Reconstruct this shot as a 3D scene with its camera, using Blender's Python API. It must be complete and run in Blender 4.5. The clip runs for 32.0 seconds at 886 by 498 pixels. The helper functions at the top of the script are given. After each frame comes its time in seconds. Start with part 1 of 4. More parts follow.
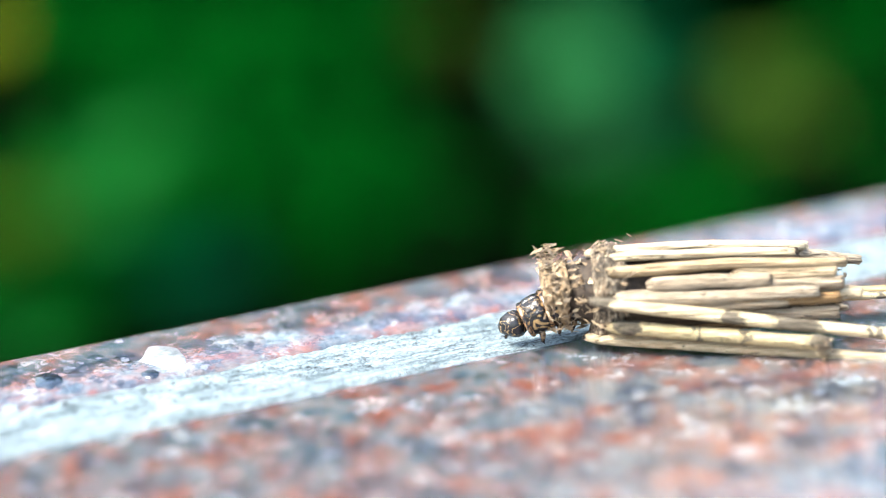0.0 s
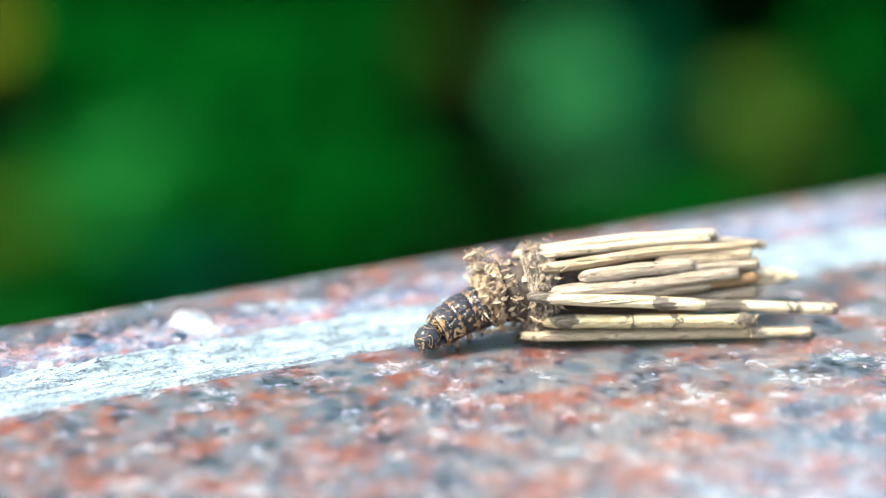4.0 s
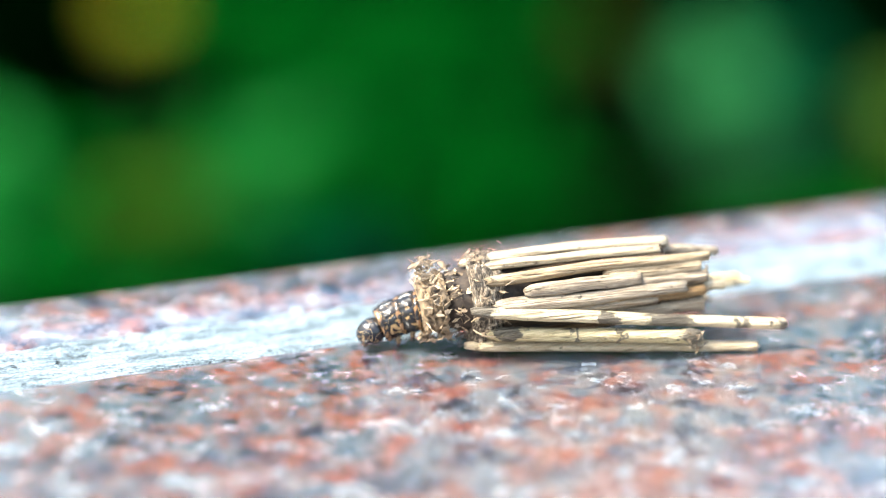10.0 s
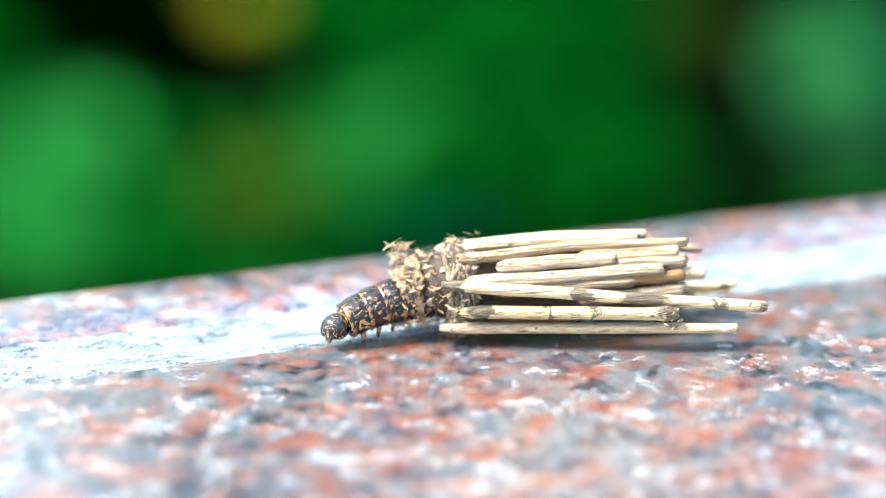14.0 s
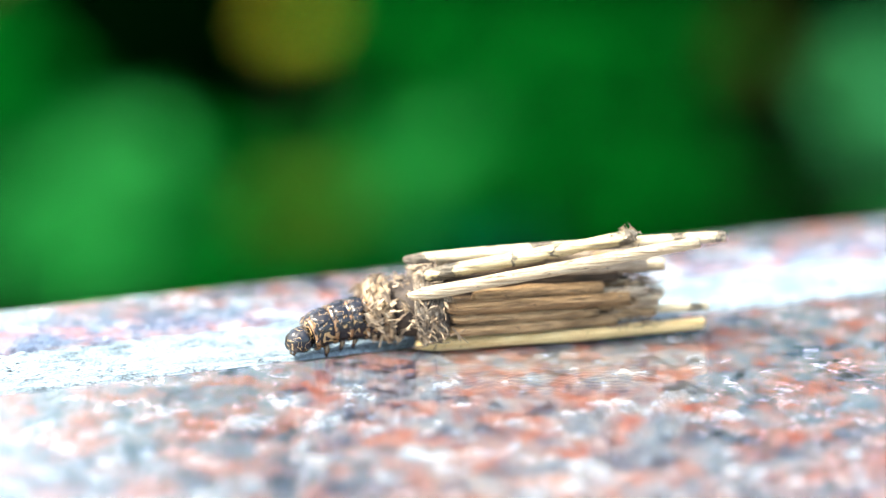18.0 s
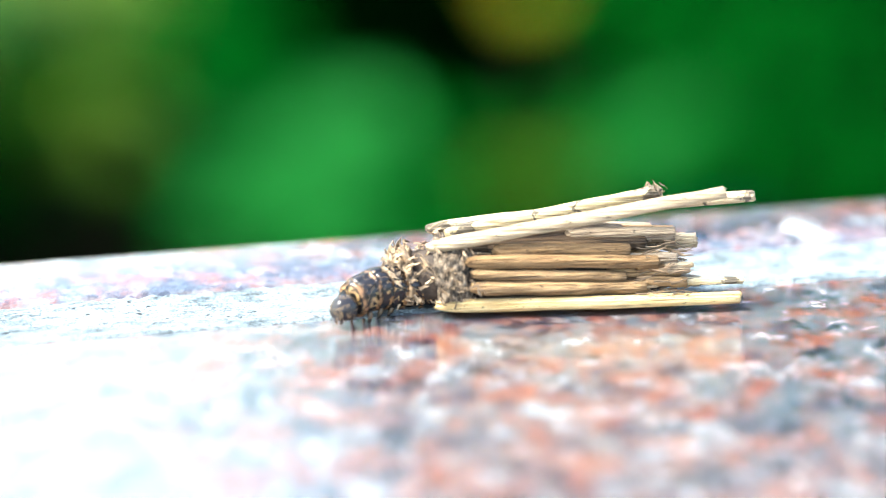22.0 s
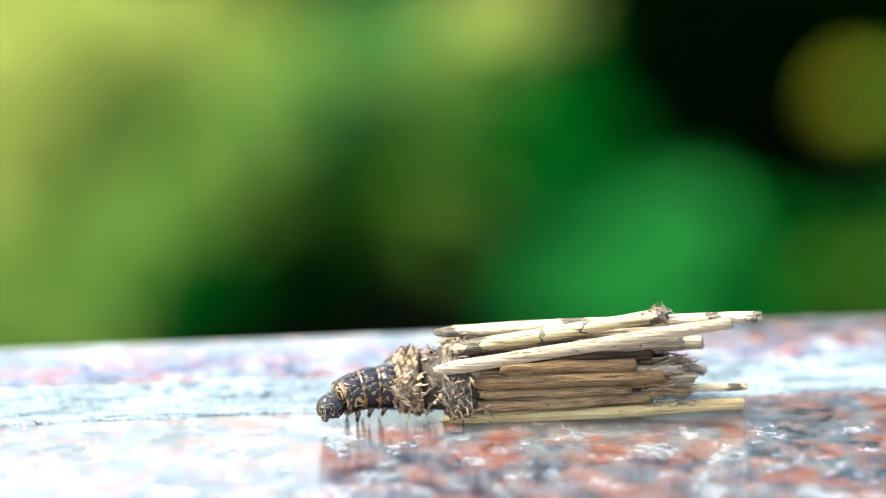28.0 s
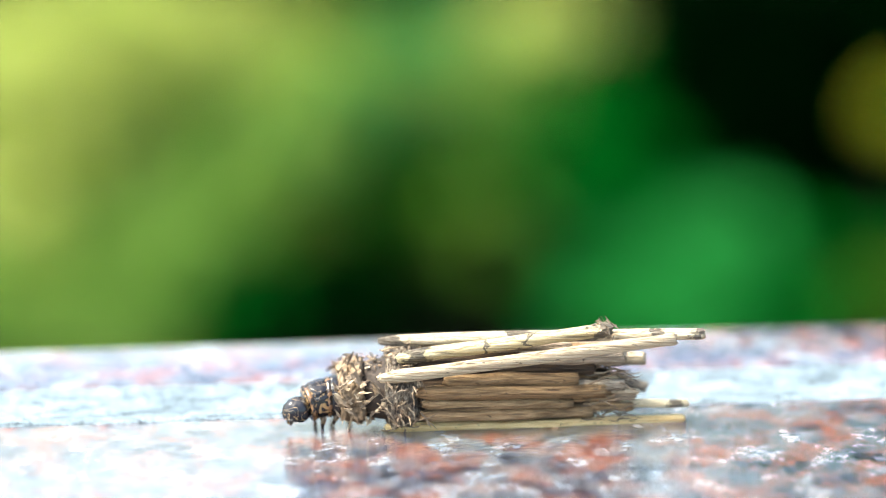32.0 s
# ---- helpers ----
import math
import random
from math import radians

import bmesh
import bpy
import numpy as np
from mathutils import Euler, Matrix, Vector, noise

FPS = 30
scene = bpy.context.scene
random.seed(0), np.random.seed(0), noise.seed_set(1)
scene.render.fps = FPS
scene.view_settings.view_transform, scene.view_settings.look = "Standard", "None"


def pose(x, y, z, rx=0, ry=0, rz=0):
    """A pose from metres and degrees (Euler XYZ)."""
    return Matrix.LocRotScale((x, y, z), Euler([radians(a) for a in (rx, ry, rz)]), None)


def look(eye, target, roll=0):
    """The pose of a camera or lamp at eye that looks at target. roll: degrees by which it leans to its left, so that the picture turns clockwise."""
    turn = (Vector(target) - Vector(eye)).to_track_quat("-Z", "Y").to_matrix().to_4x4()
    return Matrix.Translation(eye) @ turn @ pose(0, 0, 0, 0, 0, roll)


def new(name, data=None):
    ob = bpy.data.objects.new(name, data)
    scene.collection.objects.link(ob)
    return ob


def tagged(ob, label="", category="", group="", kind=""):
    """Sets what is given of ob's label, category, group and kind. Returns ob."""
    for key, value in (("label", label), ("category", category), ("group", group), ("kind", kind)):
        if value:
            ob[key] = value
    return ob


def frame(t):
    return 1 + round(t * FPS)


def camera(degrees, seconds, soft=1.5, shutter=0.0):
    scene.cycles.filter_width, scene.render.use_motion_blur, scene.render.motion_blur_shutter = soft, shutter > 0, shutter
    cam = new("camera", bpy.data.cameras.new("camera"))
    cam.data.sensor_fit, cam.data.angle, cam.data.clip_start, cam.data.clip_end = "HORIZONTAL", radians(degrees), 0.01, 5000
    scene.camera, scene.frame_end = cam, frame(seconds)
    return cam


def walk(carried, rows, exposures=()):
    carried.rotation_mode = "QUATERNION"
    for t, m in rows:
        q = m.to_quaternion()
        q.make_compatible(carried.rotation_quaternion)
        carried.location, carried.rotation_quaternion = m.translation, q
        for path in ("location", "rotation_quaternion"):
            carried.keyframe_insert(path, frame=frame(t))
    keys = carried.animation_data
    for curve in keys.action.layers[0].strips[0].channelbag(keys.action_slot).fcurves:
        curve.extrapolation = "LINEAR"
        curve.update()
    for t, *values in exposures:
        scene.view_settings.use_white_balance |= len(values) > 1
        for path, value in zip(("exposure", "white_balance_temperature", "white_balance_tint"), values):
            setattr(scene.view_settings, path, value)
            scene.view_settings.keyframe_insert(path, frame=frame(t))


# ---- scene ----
UNIT = 0.0018          # one plan unit: 1.8 mm
TOP = 0.90             # height of the coping's top over the ground
cam = camera(19.9, 32.0, soft=1.0)
cam.data.dof.use_dof = True
cam.data.dof.focus_distance = 0.2680
cam.data.dof.aperture_fstop = 7.0
PATH = [
    (0, (0.06423, -0.24723, 1.00256), (0.14184, -0.07636, 0.93341), -1.84),
    (0.5, (0.06455, -0.24771, 1.00126), (0.14195, -0.07643, 0.93292), -1.75),
    (1, (0.06395, -0.24742, 1.00063), (0.14188, -0.07626, 0.93257), -1.50),
    (2, (0.06198, -0.25074, 1.00047), (0.14048, -0.07961, 0.93299), -1.09),
    (2.5, (0.06068, -0.25311, 1.00173), (0.13923, -0.08222, 0.93372), -0.93),
    (4.5, (0.05337, -0.26095, 1.00288), (0.13187, -0.08988, 0.93526), -0.20),
    (5, (0.05202, -0.26216, 1.00287), (0.13004, -0.09079, 0.93543), -0.10),
    (5.5, (0.05110, -0.26286, 1.00337), (0.12836, -0.09126, 0.93567), 0.00),
    (6, (0.05012, -0.26316, 1.00338), (0.12674, -0.09125, 0.93572), 0.09),
    (7, (0.04829, -0.26226, 1.00270), (0.12376, -0.08976, 0.93527), 0.29),
    (7.5, (0.04729, -0.26284, 1.00297), (0.12195, -0.09004, 0.93539), 0.31),
    (8, (0.04566, -0.26369, 1.00355), (0.11938, -0.09062, 0.93563), 0.37),
    (9, (0.04272, -0.26509, 1.00372), (0.11388, -0.09107, 0.93550), 0.46),
    (10, (0.03939, -0.26684, 1.00385), (0.10823, -0.09194, 0.93548), 0.62),
    (11, (0.03630, -0.26760, 1.00384), (0.10278, -0.09190, 0.93520), 0.60),
    (12, (0.03475, -0.26753, 1.00431), (0.09904, -0.09128, 0.93501), 0.44),
    (13, (0.03357, -0.26662, 1.00441), (0.09696, -0.09015, 0.93483), 0.36),
    (13.5, (0.03438, -0.26729, 1.00463), (0.09667, -0.09048, 0.93492), 0.22),
    (15.5, (0.03201, -0.26966, 1.00448), (0.09229, -0.09187, 0.93550), 0.21),
    (16, (0.03045, -0.26938, 1.00458), (0.09090, -0.09166, 0.93559), 0.29),
    (17, (0.02981, -0.27003, 1.00390), (0.08872, -0.09152, 0.93560), 0.26),
    (17.5, (0.02895, -0.26956, 1.00383), (0.08762, -0.09096, 0.93555), 0.27),
    (18, (0.02844, -0.26998, 1.00302), (0.08678, -0.09101, 0.93543), 0.27),
    (19, (0.02762, -0.26935, 1.00371), (0.08608, -0.09063, 0.93559), 0.36),
    (20, (0.02919, -0.26621, 1.00166), (0.08690, -0.08696, 0.93428), 0.44),
    (20.5, (0.02909, -0.26558, 1.00046), (0.08705, -0.08610, 0.93393), 1.04),
    (21, (0.03054, -0.26516, 0.99834), (0.08773, -0.08488, 0.93329), 1.88),
    (21.5, (0.02999, -0.26493, 0.99581), (0.08659, -0.08385, 0.93252), 2.86),
    (22, (0.03977, -0.26878, 0.99883), (0.08004, -0.08555, 0.92950), 0.07),
    (22.5, (0.04458, -0.27350, 0.99879), (0.07615, -0.08709, 0.93356), -0.75),
    (23, (0.05272, -0.27276, 1.00229), (0.07524, -0.08578, 0.93496), -1.67),
    (23.5, (0.05183, -0.27566, 0.99790), (0.07290, -0.08703, 0.93486), -1.27),
    (24, (0.05218, -0.27638, 0.99816), (0.07178, -0.08747, 0.93549), -1.04),
    (24.5, (0.05335, -0.27593, 0.99893), (0.07107, -0.08695, 0.93591), -1.10),
    (26.5, (0.04694, -0.28033, 1.00168), (0.06384, -0.09128, 0.93866), -0.72),
    (27, (0.04751, -0.28025, 1.00202), (0.06193, -0.09098, 0.93903), -0.91),
    (27.5, (0.04284, -0.28059, 1.00144), (0.05874, -0.09118, 0.93923), -0.70),
    (28, (0.04169, -0.28175, 1.00157), (0.05654, -0.09215, 0.93968), -0.69),
    (29, (0.04019, -0.28215, 1.00078), (0.05323, -0.09219, 0.93957), -0.80),
    (30, (0.03856, -0.28257, 1.00062), (0.05057, -0.09246, 0.93969), -0.85),
    (30.5, (0.03506, -0.28276, 1.00069), (0.04883, -0.09274, 0.93984), -0.62),
    (31, (0.03404, -0.28341, 1.00027), (0.04780, -0.09325, 0.93986), -0.52),
    (32, (0.03400, -0.28316, 1.00129), (0.04633, -0.09309, 0.94027), -0.57),
]
walk(cam, [(t, look(eye, target, roll)) for t, eye, target, roll in PATH], exposures=[(0.0, 1.99, 6500.0, 5.0), (9.0, 2.07, 6500.0, 5.0), (16.0, 2.31, 6500.0, 5.0), (20.0, 2.33, 6500.0, 5.0), (22.0, 2.32, 6500.0, 5.0), (23.0, 2.13, 6500.0, 5.0), (24.0, 1.90, 6500.0, 5.0), (26.0, 1.99, 6500.0, 5.0), (32.0, 2.01, 6500.0, 5.0)])

# ---- world and sun: bright thin overcast ----
SUN_ELEV, SUN_AZ = 58.0, 176.0      # azimuth of the sun, degrees from +x towards +y
world = bpy.data.worlds.new("sky")
scene.world = world
world.use_nodes = True
wn = world.node_tree
sky = wn.nodes.new("ShaderNodeTexSky")
sky.sky_type = "NISHITA"
sky.sun_disc = False
sky.sun_elevation = radians(SUN_ELEV)
sky.sun_rotation = radians(90 - SUN_AZ)
sky.dust_density = 4.0
sky.air_density = 1.3
wn.links.new(sky.outputs[0], wn.nodes["Background"].inputs[0])
wn.nodes["Background"].inputs[1].default_value = 0.15
sun_data = bpy.data.lights.new("sun", "SUN")
sun_data.energy = 2.8
sun_data.angle = radians(18)
sun_data.color = (1.0, 0.96, 0.88)
sun = new("sun", sun_data)
a, e = radians(SUN_AZ), radians(SUN_ELEV)
sun.matrix_world = look((6 * math.cos(a) * math.cos(e), 6 * math.sin(a) * math.cos(e), 0.9 + 6 * math.sin(e)), (0, 0, 0.9))


# ---- materials ----
class Nodes:
    """Short hand for a node material."""

    def __init__(self, name):
        self.mat = bpy.data.materials.new(name)
        self.mat.use_nodes = True
        self.tree = self.mat.node_tree
        self.bsdf = self.tree.nodes["Principled BSDF"]

    def node(self, kind, **values):
        n = self.tree.nodes.new(kind)
        for key, value in values.items():
            if key in ("operation", "blend_type", "data_type", "feature", "noise_dimensions", "wave_type", "bands_direction"):
                if key == "operation":
                    n.operation = value
                elif key == "blend_type":
                    n.blend_type = value
                elif key == "data_type":
                    n.data_type = value
                elif key == "feature":
                    n.feature = value
                elif key == "wave_type":
                    n.wave_type = value
                elif key == "bands_direction":
                    n.bands_direction = value
            else:
                n.inputs[key.replace("_", " ")].default_value = value
        return n

    def link(self, a, b):
        self.tree.links.new(a, b)
        return self

    def coords(self, scale=(1, 1, 1), kind="Object"):
        tc = self.node("ShaderNodeTexCoord")
        mp = self.node("ShaderNodeMapping")
        mp.inputs["Scale"].default_value = scale
        self.link(tc.outputs[kind], mp.inputs[0])
        return mp.outputs[0]

    def noise(self, vec, scale, detail=4.0, rough=0.55, distortion=0.0):
        n = self.node("ShaderNodeTexNoise", Scale=scale, Detail=detail, Roughness=rough, Distortion=distortion)
        self.link(vec, n.inputs["Vector"])
        return n.outputs[0], n.outputs[1]

    def shift(self, vec, by):
        n = self.node("ShaderNodeVectorMath", operation="ADD")
        self.link(vec, n.inputs[0])
        n.inputs[1].default_value = (by, by * 0.7, by * 0.3)
        return n.outputs[0]

    def ramp(self, fac, stops, constant=False):
        r = self.node("ShaderNodeValToRGB")
        cr = r.color_ramp
        if constant:
            cr.interpolation = "CONSTANT"
        while len(cr.elements) < len(stops):
            cr.elements.new(0.5)
        for el, (pos, col) in zip(cr.elements, stops):
            el.position, el.color = pos, (*col, 1)
        self.link(fac, r.inputs[0])
        return r.outputs[0]

    def mix(self, fac, a, b, blend="MIX"):
        m = self.node("ShaderNodeMix", data_type="RGBA", blend_type=blend)
        for socket, value in ((m.inputs[0], fac), (m.inputs[6], a), (m.inputs[7], b)):
            if isinstance(value, (int, float)):
                socket.default_value = value
            elif isinstance(value, tuple):
                socket.default_value = (*value, 1)
            else:
                self.link(value, socket)
        return m.outputs[2]

    def math(self, op, a, b=0.0):
        m = self.node("ShaderNodeMath", operation=op)
        for socket, value in ((m.inputs[0], a), (m.inputs[1], b)):
            if isinstance(value, (int, float)):
                socket.default_value = value
            else:
                self.link(value, socket)
        return m.outputs[0]

    def bump(self, height, strength, distance):
        b = self.node("ShaderNodeBump", Strength=strength, Distance=distance)
        self.link(height, b.inputs["Height"])
        self.link(b.outputs[0], self.bsdf.inputs["Normal"])
        return self

    def set(self, colour=None, rough=None, **values):
        for key, value in (("Base Color", colour), ("Roughness", rough)):
            if value is None:
                continue
            if isinstance(value, (int, float)):
                self.bsdf.inputs[key].default_value = value
            elif isinstance(value, tuple):
                self.bsdf.inputs[key].default_value = (*value, 1)
            else:
                self.link(value, self.bsdf.inputs[key])
        for key, value in values.items():
            self.bsdf.inputs[key.replace("_", " ")].default_value = value
        return self


def granite_material():
    """Polished red granite: salmon feldspar, pale quartz and blue-black mica in grains of 2 to 6 mm."""
    m = Nodes("red_granite")
    v = m.coords()
    warp = m.noise(v, 900, 4)[1]
    vec = m.node("ShaderNodeVectorMath", operation="MULTIPLY_ADD")
    m.link(warp, vec.inputs[0])
    vec.inputs[1].default_value = (0.0016, 0.0016, 0.0016)
    m.link(v, vec.inputs[2])
    vec = vec.outputs[0]
    red = m.noise(vec, 190, 6, 0.66)[0]
    pale = m.noise(m.shift(vec, 3.1), 250, 6, 0.68)[0]
    dark = m.noise(m.shift(vec, 7.7), 215, 5, 0.66)[0]
    tint = m.noise(m.shift(vec, 5.3), 420, 5)[0]
    fine = m.node("ShaderNodeTexVoronoi", Scale=1150.0, Randomness=1.0)
    m.link(vec, fine.inputs["Vector"])
    pick2 = m.node("ShaderNodeSeparateColor")
    m.link(fine.outputs["Color"], pick2.inputs[0])
    # smoky quartz ground, red feldspar, milky quartz, books of black mica with bright cleavage flecks
    col = m.ramp(tint, [(0.36, (0.040, 0.058, 0.080)), (0.5, (0.088, 0.104, 0.118)), (0.62, (0.128, 0.116, 0.116))])
    col = m.mix(m.ramp(red, [(0.435, (0, 0, 0)), (0.59, (0.95, 0.95, 0.95))]), col, m.ramp(tint, [(0.34, (0.146, 0.037, 0.023)), (0.5, (0.158, 0.064, 0.047)), (0.66, (0.168, 0.114, 0.104))]))
    col = m.mix(m.ramp(pale, [(0.53, (0, 0, 0)), (0.67, (0.8, 0.8, 0.8))]), col, m.ramp(tint, [(0.38, (0.195, 0.238, 0.268)), (0.62, (0.33, 0.345, 0.355))]))
    mica = m.ramp(pick2.outputs[0], [(0.0, (0.006, 0.009, 0.018)), (0.36, (0.020, 0.030, 0.052)), (0.66, (0.055, 0.066, 0.090)), (0.93, (0.13, 0.155, 0.19))], constant=True)
    col = m.mix(m.ramp(dark, [(0.515, (0, 0, 0)), (0.61, (0.88, 0.88, 0.88))]), col, mica)
    flecks = m.ramp(pick2.outputs[1], [(0.0, (0.10, 0.11, 0.14)), (0.09, (0.36, 0.37, 0.40)), (0.28, (0.5, 0.5, 0.5)), (0.90, (0.70, 0.70, 0.71))], constant=True)
    col = m.mix(0.42, col, flecks, "OVERLAY")
    cloud = m.noise(v, 1700, 4)[0]
    col = m.mix(0.5, col, m.ramp(cloud, [(0.3, (0.28, 0.28, 0.30)), (0.7, (0.76, 0.75, 0.75))]), "OVERLAY")
    rough = m.math("ADD", 0.07, m.math("MULTIPLY", m.noise(v, 60, 4)[0], 0.16))
    m.set(col, rough, Specular_IOR_Level=0.95, Coat_Weight=0.5, Coat_Roughness=0.17)
    m.bump(m.math("ADD", m.math("MULTIPLY", pick2.outputs[2], 0.5), m.noise(v, 1500, 2)[0]), 0.25, 0.0002)
    return m.mat


def mortar_material():
    """Pale grey joint mortar: gritty, streaked along the joint, with dark pits, scuffs and hair cracks."""
    m = Nodes("grey_joint_mortar")
    streak = m.noise(m.coords((0.16, 1, 1)), 1500, 5, 0.7)[0]
    blot = m.noise(m.coords((0.5, 1, 1)), 240, 5, 0.65)[0]
    grit = m.noise(m.coords(), 2400, 4, 0.75)[0]
    col = m.mix(0.5, m.ramp(streak, [(0.41, (0.03, 0.048, 0.058)), (0.49, (0.19, 0.25, 0.28)), (0.58, (0.34, 0.42, 0.46))]), m.ramp(blot, [(0.36, (0.09, 0.12, 0.135)), (0.58, (0.33, 0.41, 0.45))]))
    col = m.mix(0.75, col, m.ramp(grit, [(0.34, (0.12, 0.12, 0.13)), (0.66, (0.88, 0.88, 0.88))]), "OVERLAY")
    pits = m.noise(m.coords((0.7, 1, 1)), 1000, 4, 0.65)[0]
    col = m.mix(m.ramp(pits, [(0.34, (0.9, 0.9, 0.9)), (0.39, (0, 0, 0))]), col, (0.016, 0.019, 0.022))
    hair = m.math("ABSOLUTE", m.math("SUBTRACT", m.noise(m.coords((0.22, 1, 1)), 520, 5, 0.6)[0], 0.5))
    col = m.mix(m.ramp(hair, [(0.005, (0.8, 0.8, 0.8)), (0.014, (0, 0, 0))]), col, (0.03, 0.035, 0.04))
    m.set(col, 0.62, Specular_IOR_Level=0.3)
    m.bump(m.math("ADD", m.math("ADD", streak, grit), m.math("MULTIPLY", m.ramp(pits, [(0.30, (0, 0, 0)), (0.40, (1, 1, 1))]), 0.9)), 0.9, 0.0006)
    return m.mat


def straw_material(name, light, dark, bands=()):
    """Dry stalk: fibres along the stalk, grey weathering, and dark stained bands at places along it."""
    m = Nodes(name)
    v = m.coords((0.05, 1, 1))
    fibre = m.noise(v, 4200, 4, 0.7)[0]
    info = m.node("ShaderNodeObjectInfo")
    wide = m.noise(m.coords((0.4, 1, 1)), 420, 4)[0]
    cracks = m.noise(m.coords((0.03, 1, 1)), 2300, 3, 0.5)[0]
    col = m.ramp(fibre, [(0.32, dark), (0.48, tuple((p + q) / 2 for p, q in zip(light, dark))), (0.62, light)])
    col = m.mix(m.ramp(cracks, [(0.335, (0.7, 0.7, 0.7)), (0.39, (0, 0, 0))]), col, tuple(c * 0.25 for c in dark))
    tone = m.ramp(info.outputs["Random"], [(0.0, (0.74, 0.67, 0.57)), (0.5, (0.92, 0.89, 0.84)), (1.0, (1.0, 1.0, 0.98))])
    col = m.mix(0.8, col, tone, "MULTIPLY")
    col = m.mix(m.ramp(wide, [(0.58, (0, 0, 0)), (0.74, (0.6, 0.6, 0.6))]), col, tuple(c * 0.42 for c in dark))
    speck = m.noise(m.coords((0.35, 1, 1)), 2600, 3, 0.6)[0]
    col = m.mix(m.ramp(speck, [(0.645, (0, 0, 0)), (0.69, (0.75, 0.75, 0.75))]), col, tuple(c * 0.12 for c in dark))
    if bands:
        tc = m.node("ShaderNodeTexCoord")
        sep = m.node("ShaderNodeSeparateXYZ")
        m.link(tc.outputs["Object"], sep.inputs[0])
        rag = m.noise(m.coords(), 900, 4)[0]
        x = m.math("ADD", sep.outputs[0], m.math("MULTIPLY", m.math("SUBTRACT", rag, 0.5), 0.006))
        for centre, half in bands:
            near = m.math("SUBTRACT", 1.0, m.math("DIVIDE", m.math("ABSOLUTE", m.math("SUBTRACT", x, centre * UNIT)), half * UNIT))
            mask = m.ramp(near, [(0.0, (0, 0, 0)), (0.35, (0.9, 0.9, 0.9))])
            col = m.mix(mask, col, m.ramp(fibre, [(0.4, (0.02, 0.017, 0.014)), (0.62, (0.17, 0.14, 0.11))]))
    m.set(col, 0.62, Specular_IOR_Level=0.35)
    m.bump(m.math("ADD", fibre, m.math("MULTIPLY", cracks, 2.0)), 1.0, 0.0005)
    return m.mat


def flake_material(name, a, b):
    m = Nodes(name)
    n = m.noise(m.coords(), 1500, 4)[0]
    info = m.node("ShaderNodeObjectInfo")
    col = m.ramp(n, [(0.3, a), (0.7, b)])
    col = m.mix(0.7, col, m.ramp(info.outputs["Random"], [(0.0, (0.06, 0.04, 0.03)), (0.55, (0.30, 0.215, 0.15)), (0.82, (0.66, 0.55, 0.42)), (1.0, (1, 0.97, 0.9))]), "MULTIPLY")
    m.set(col, 0.75)
    m.bump(n, 0.5, 0.0003)
    return m.mat


def larva_material(name, dark, cream, amount, scale=330.0):
    """Glossy dark skin with cream marbling."""
    m = Nodes(name)
    v = m.coords((1, 1.3, 1.3))
    n = m.noise(v, scale, 2, 0.45, 1.5)[0]
    line = m.math("ABSOLUTE", m.math("SUBTRACT", n, 0.5))
    mask = m.ramp(line, [(amount * 0.7, (1, 1, 1)), (amount, (0, 0, 0))])
    col = m.mix(mask, dark, cream)
    m.set(col, 0.2, Specular_IOR_Level=0.55)
    m.bump(m.noise(m.coords(), 520, 2)[0], 0.6, 0.0007)
    return m.mat


def leaf_material(name, a, b, through_it=0.45, rough=0.6):
    """Thin leaf: soft gloss, and light that shines through it."""
    m = Nodes(name)
    geo = m.node("ShaderNodeNewGeometry")
    col = m.ramp(geo.outputs["Random Per Island"], [(0.0, a), (1.0, b)])
    n = m.noise(m.coords(), 30, 3)[0]
    col = m.mix(0.3, col, m.ramp(n, [(0.3, (0.4, 0.4, 0.4)), (0.7, (1, 1, 1))]), "MULTIPLY")
    m.set(col, rough, Specular_IOR_Level=0.0)
    thin = m.node("ShaderNodeBsdfTranslucent")
    m.link(col, thin.inputs["Color"])
    both = m.node("ShaderNodeMixShader")
    both.inputs[0].default_value = through_it
    m.link(m.bsdf.outputs[0], both.inputs[1]).link(thin.outputs[0], both.inputs[2])
    m.link(both.outputs[0], m.tree.nodes["Material Output"].inputs[0])
    return m.mat


def soil_material(name, a, b, scale):
    m = Nodes(name)
    n = m.noise(m.coords(), scale, 6)[0]
    w = m.noise(m.coords(), scale * 0.07, 4)[0]
    col = m.mix(0.5, m.ramp(n, [(0.3, a), (0.7, b)]), m.ramp(w, [(0.3, a), (0.75, b)]))
    m.set(col, 0.95, Specular_IOR_Level=0.05)
    m.bump(n, 0.6, 0.02)
    return m.mat


def quartz_material(name, a, b):
    m = Nodes(name)
    n = m.noise(m.coords(), 900, 4)[0]
    m.set(m.ramp(n, [(0.35, a), (0.65, b)]), 0.12, Specular_IOR_Level=0.8)
    return m.mat


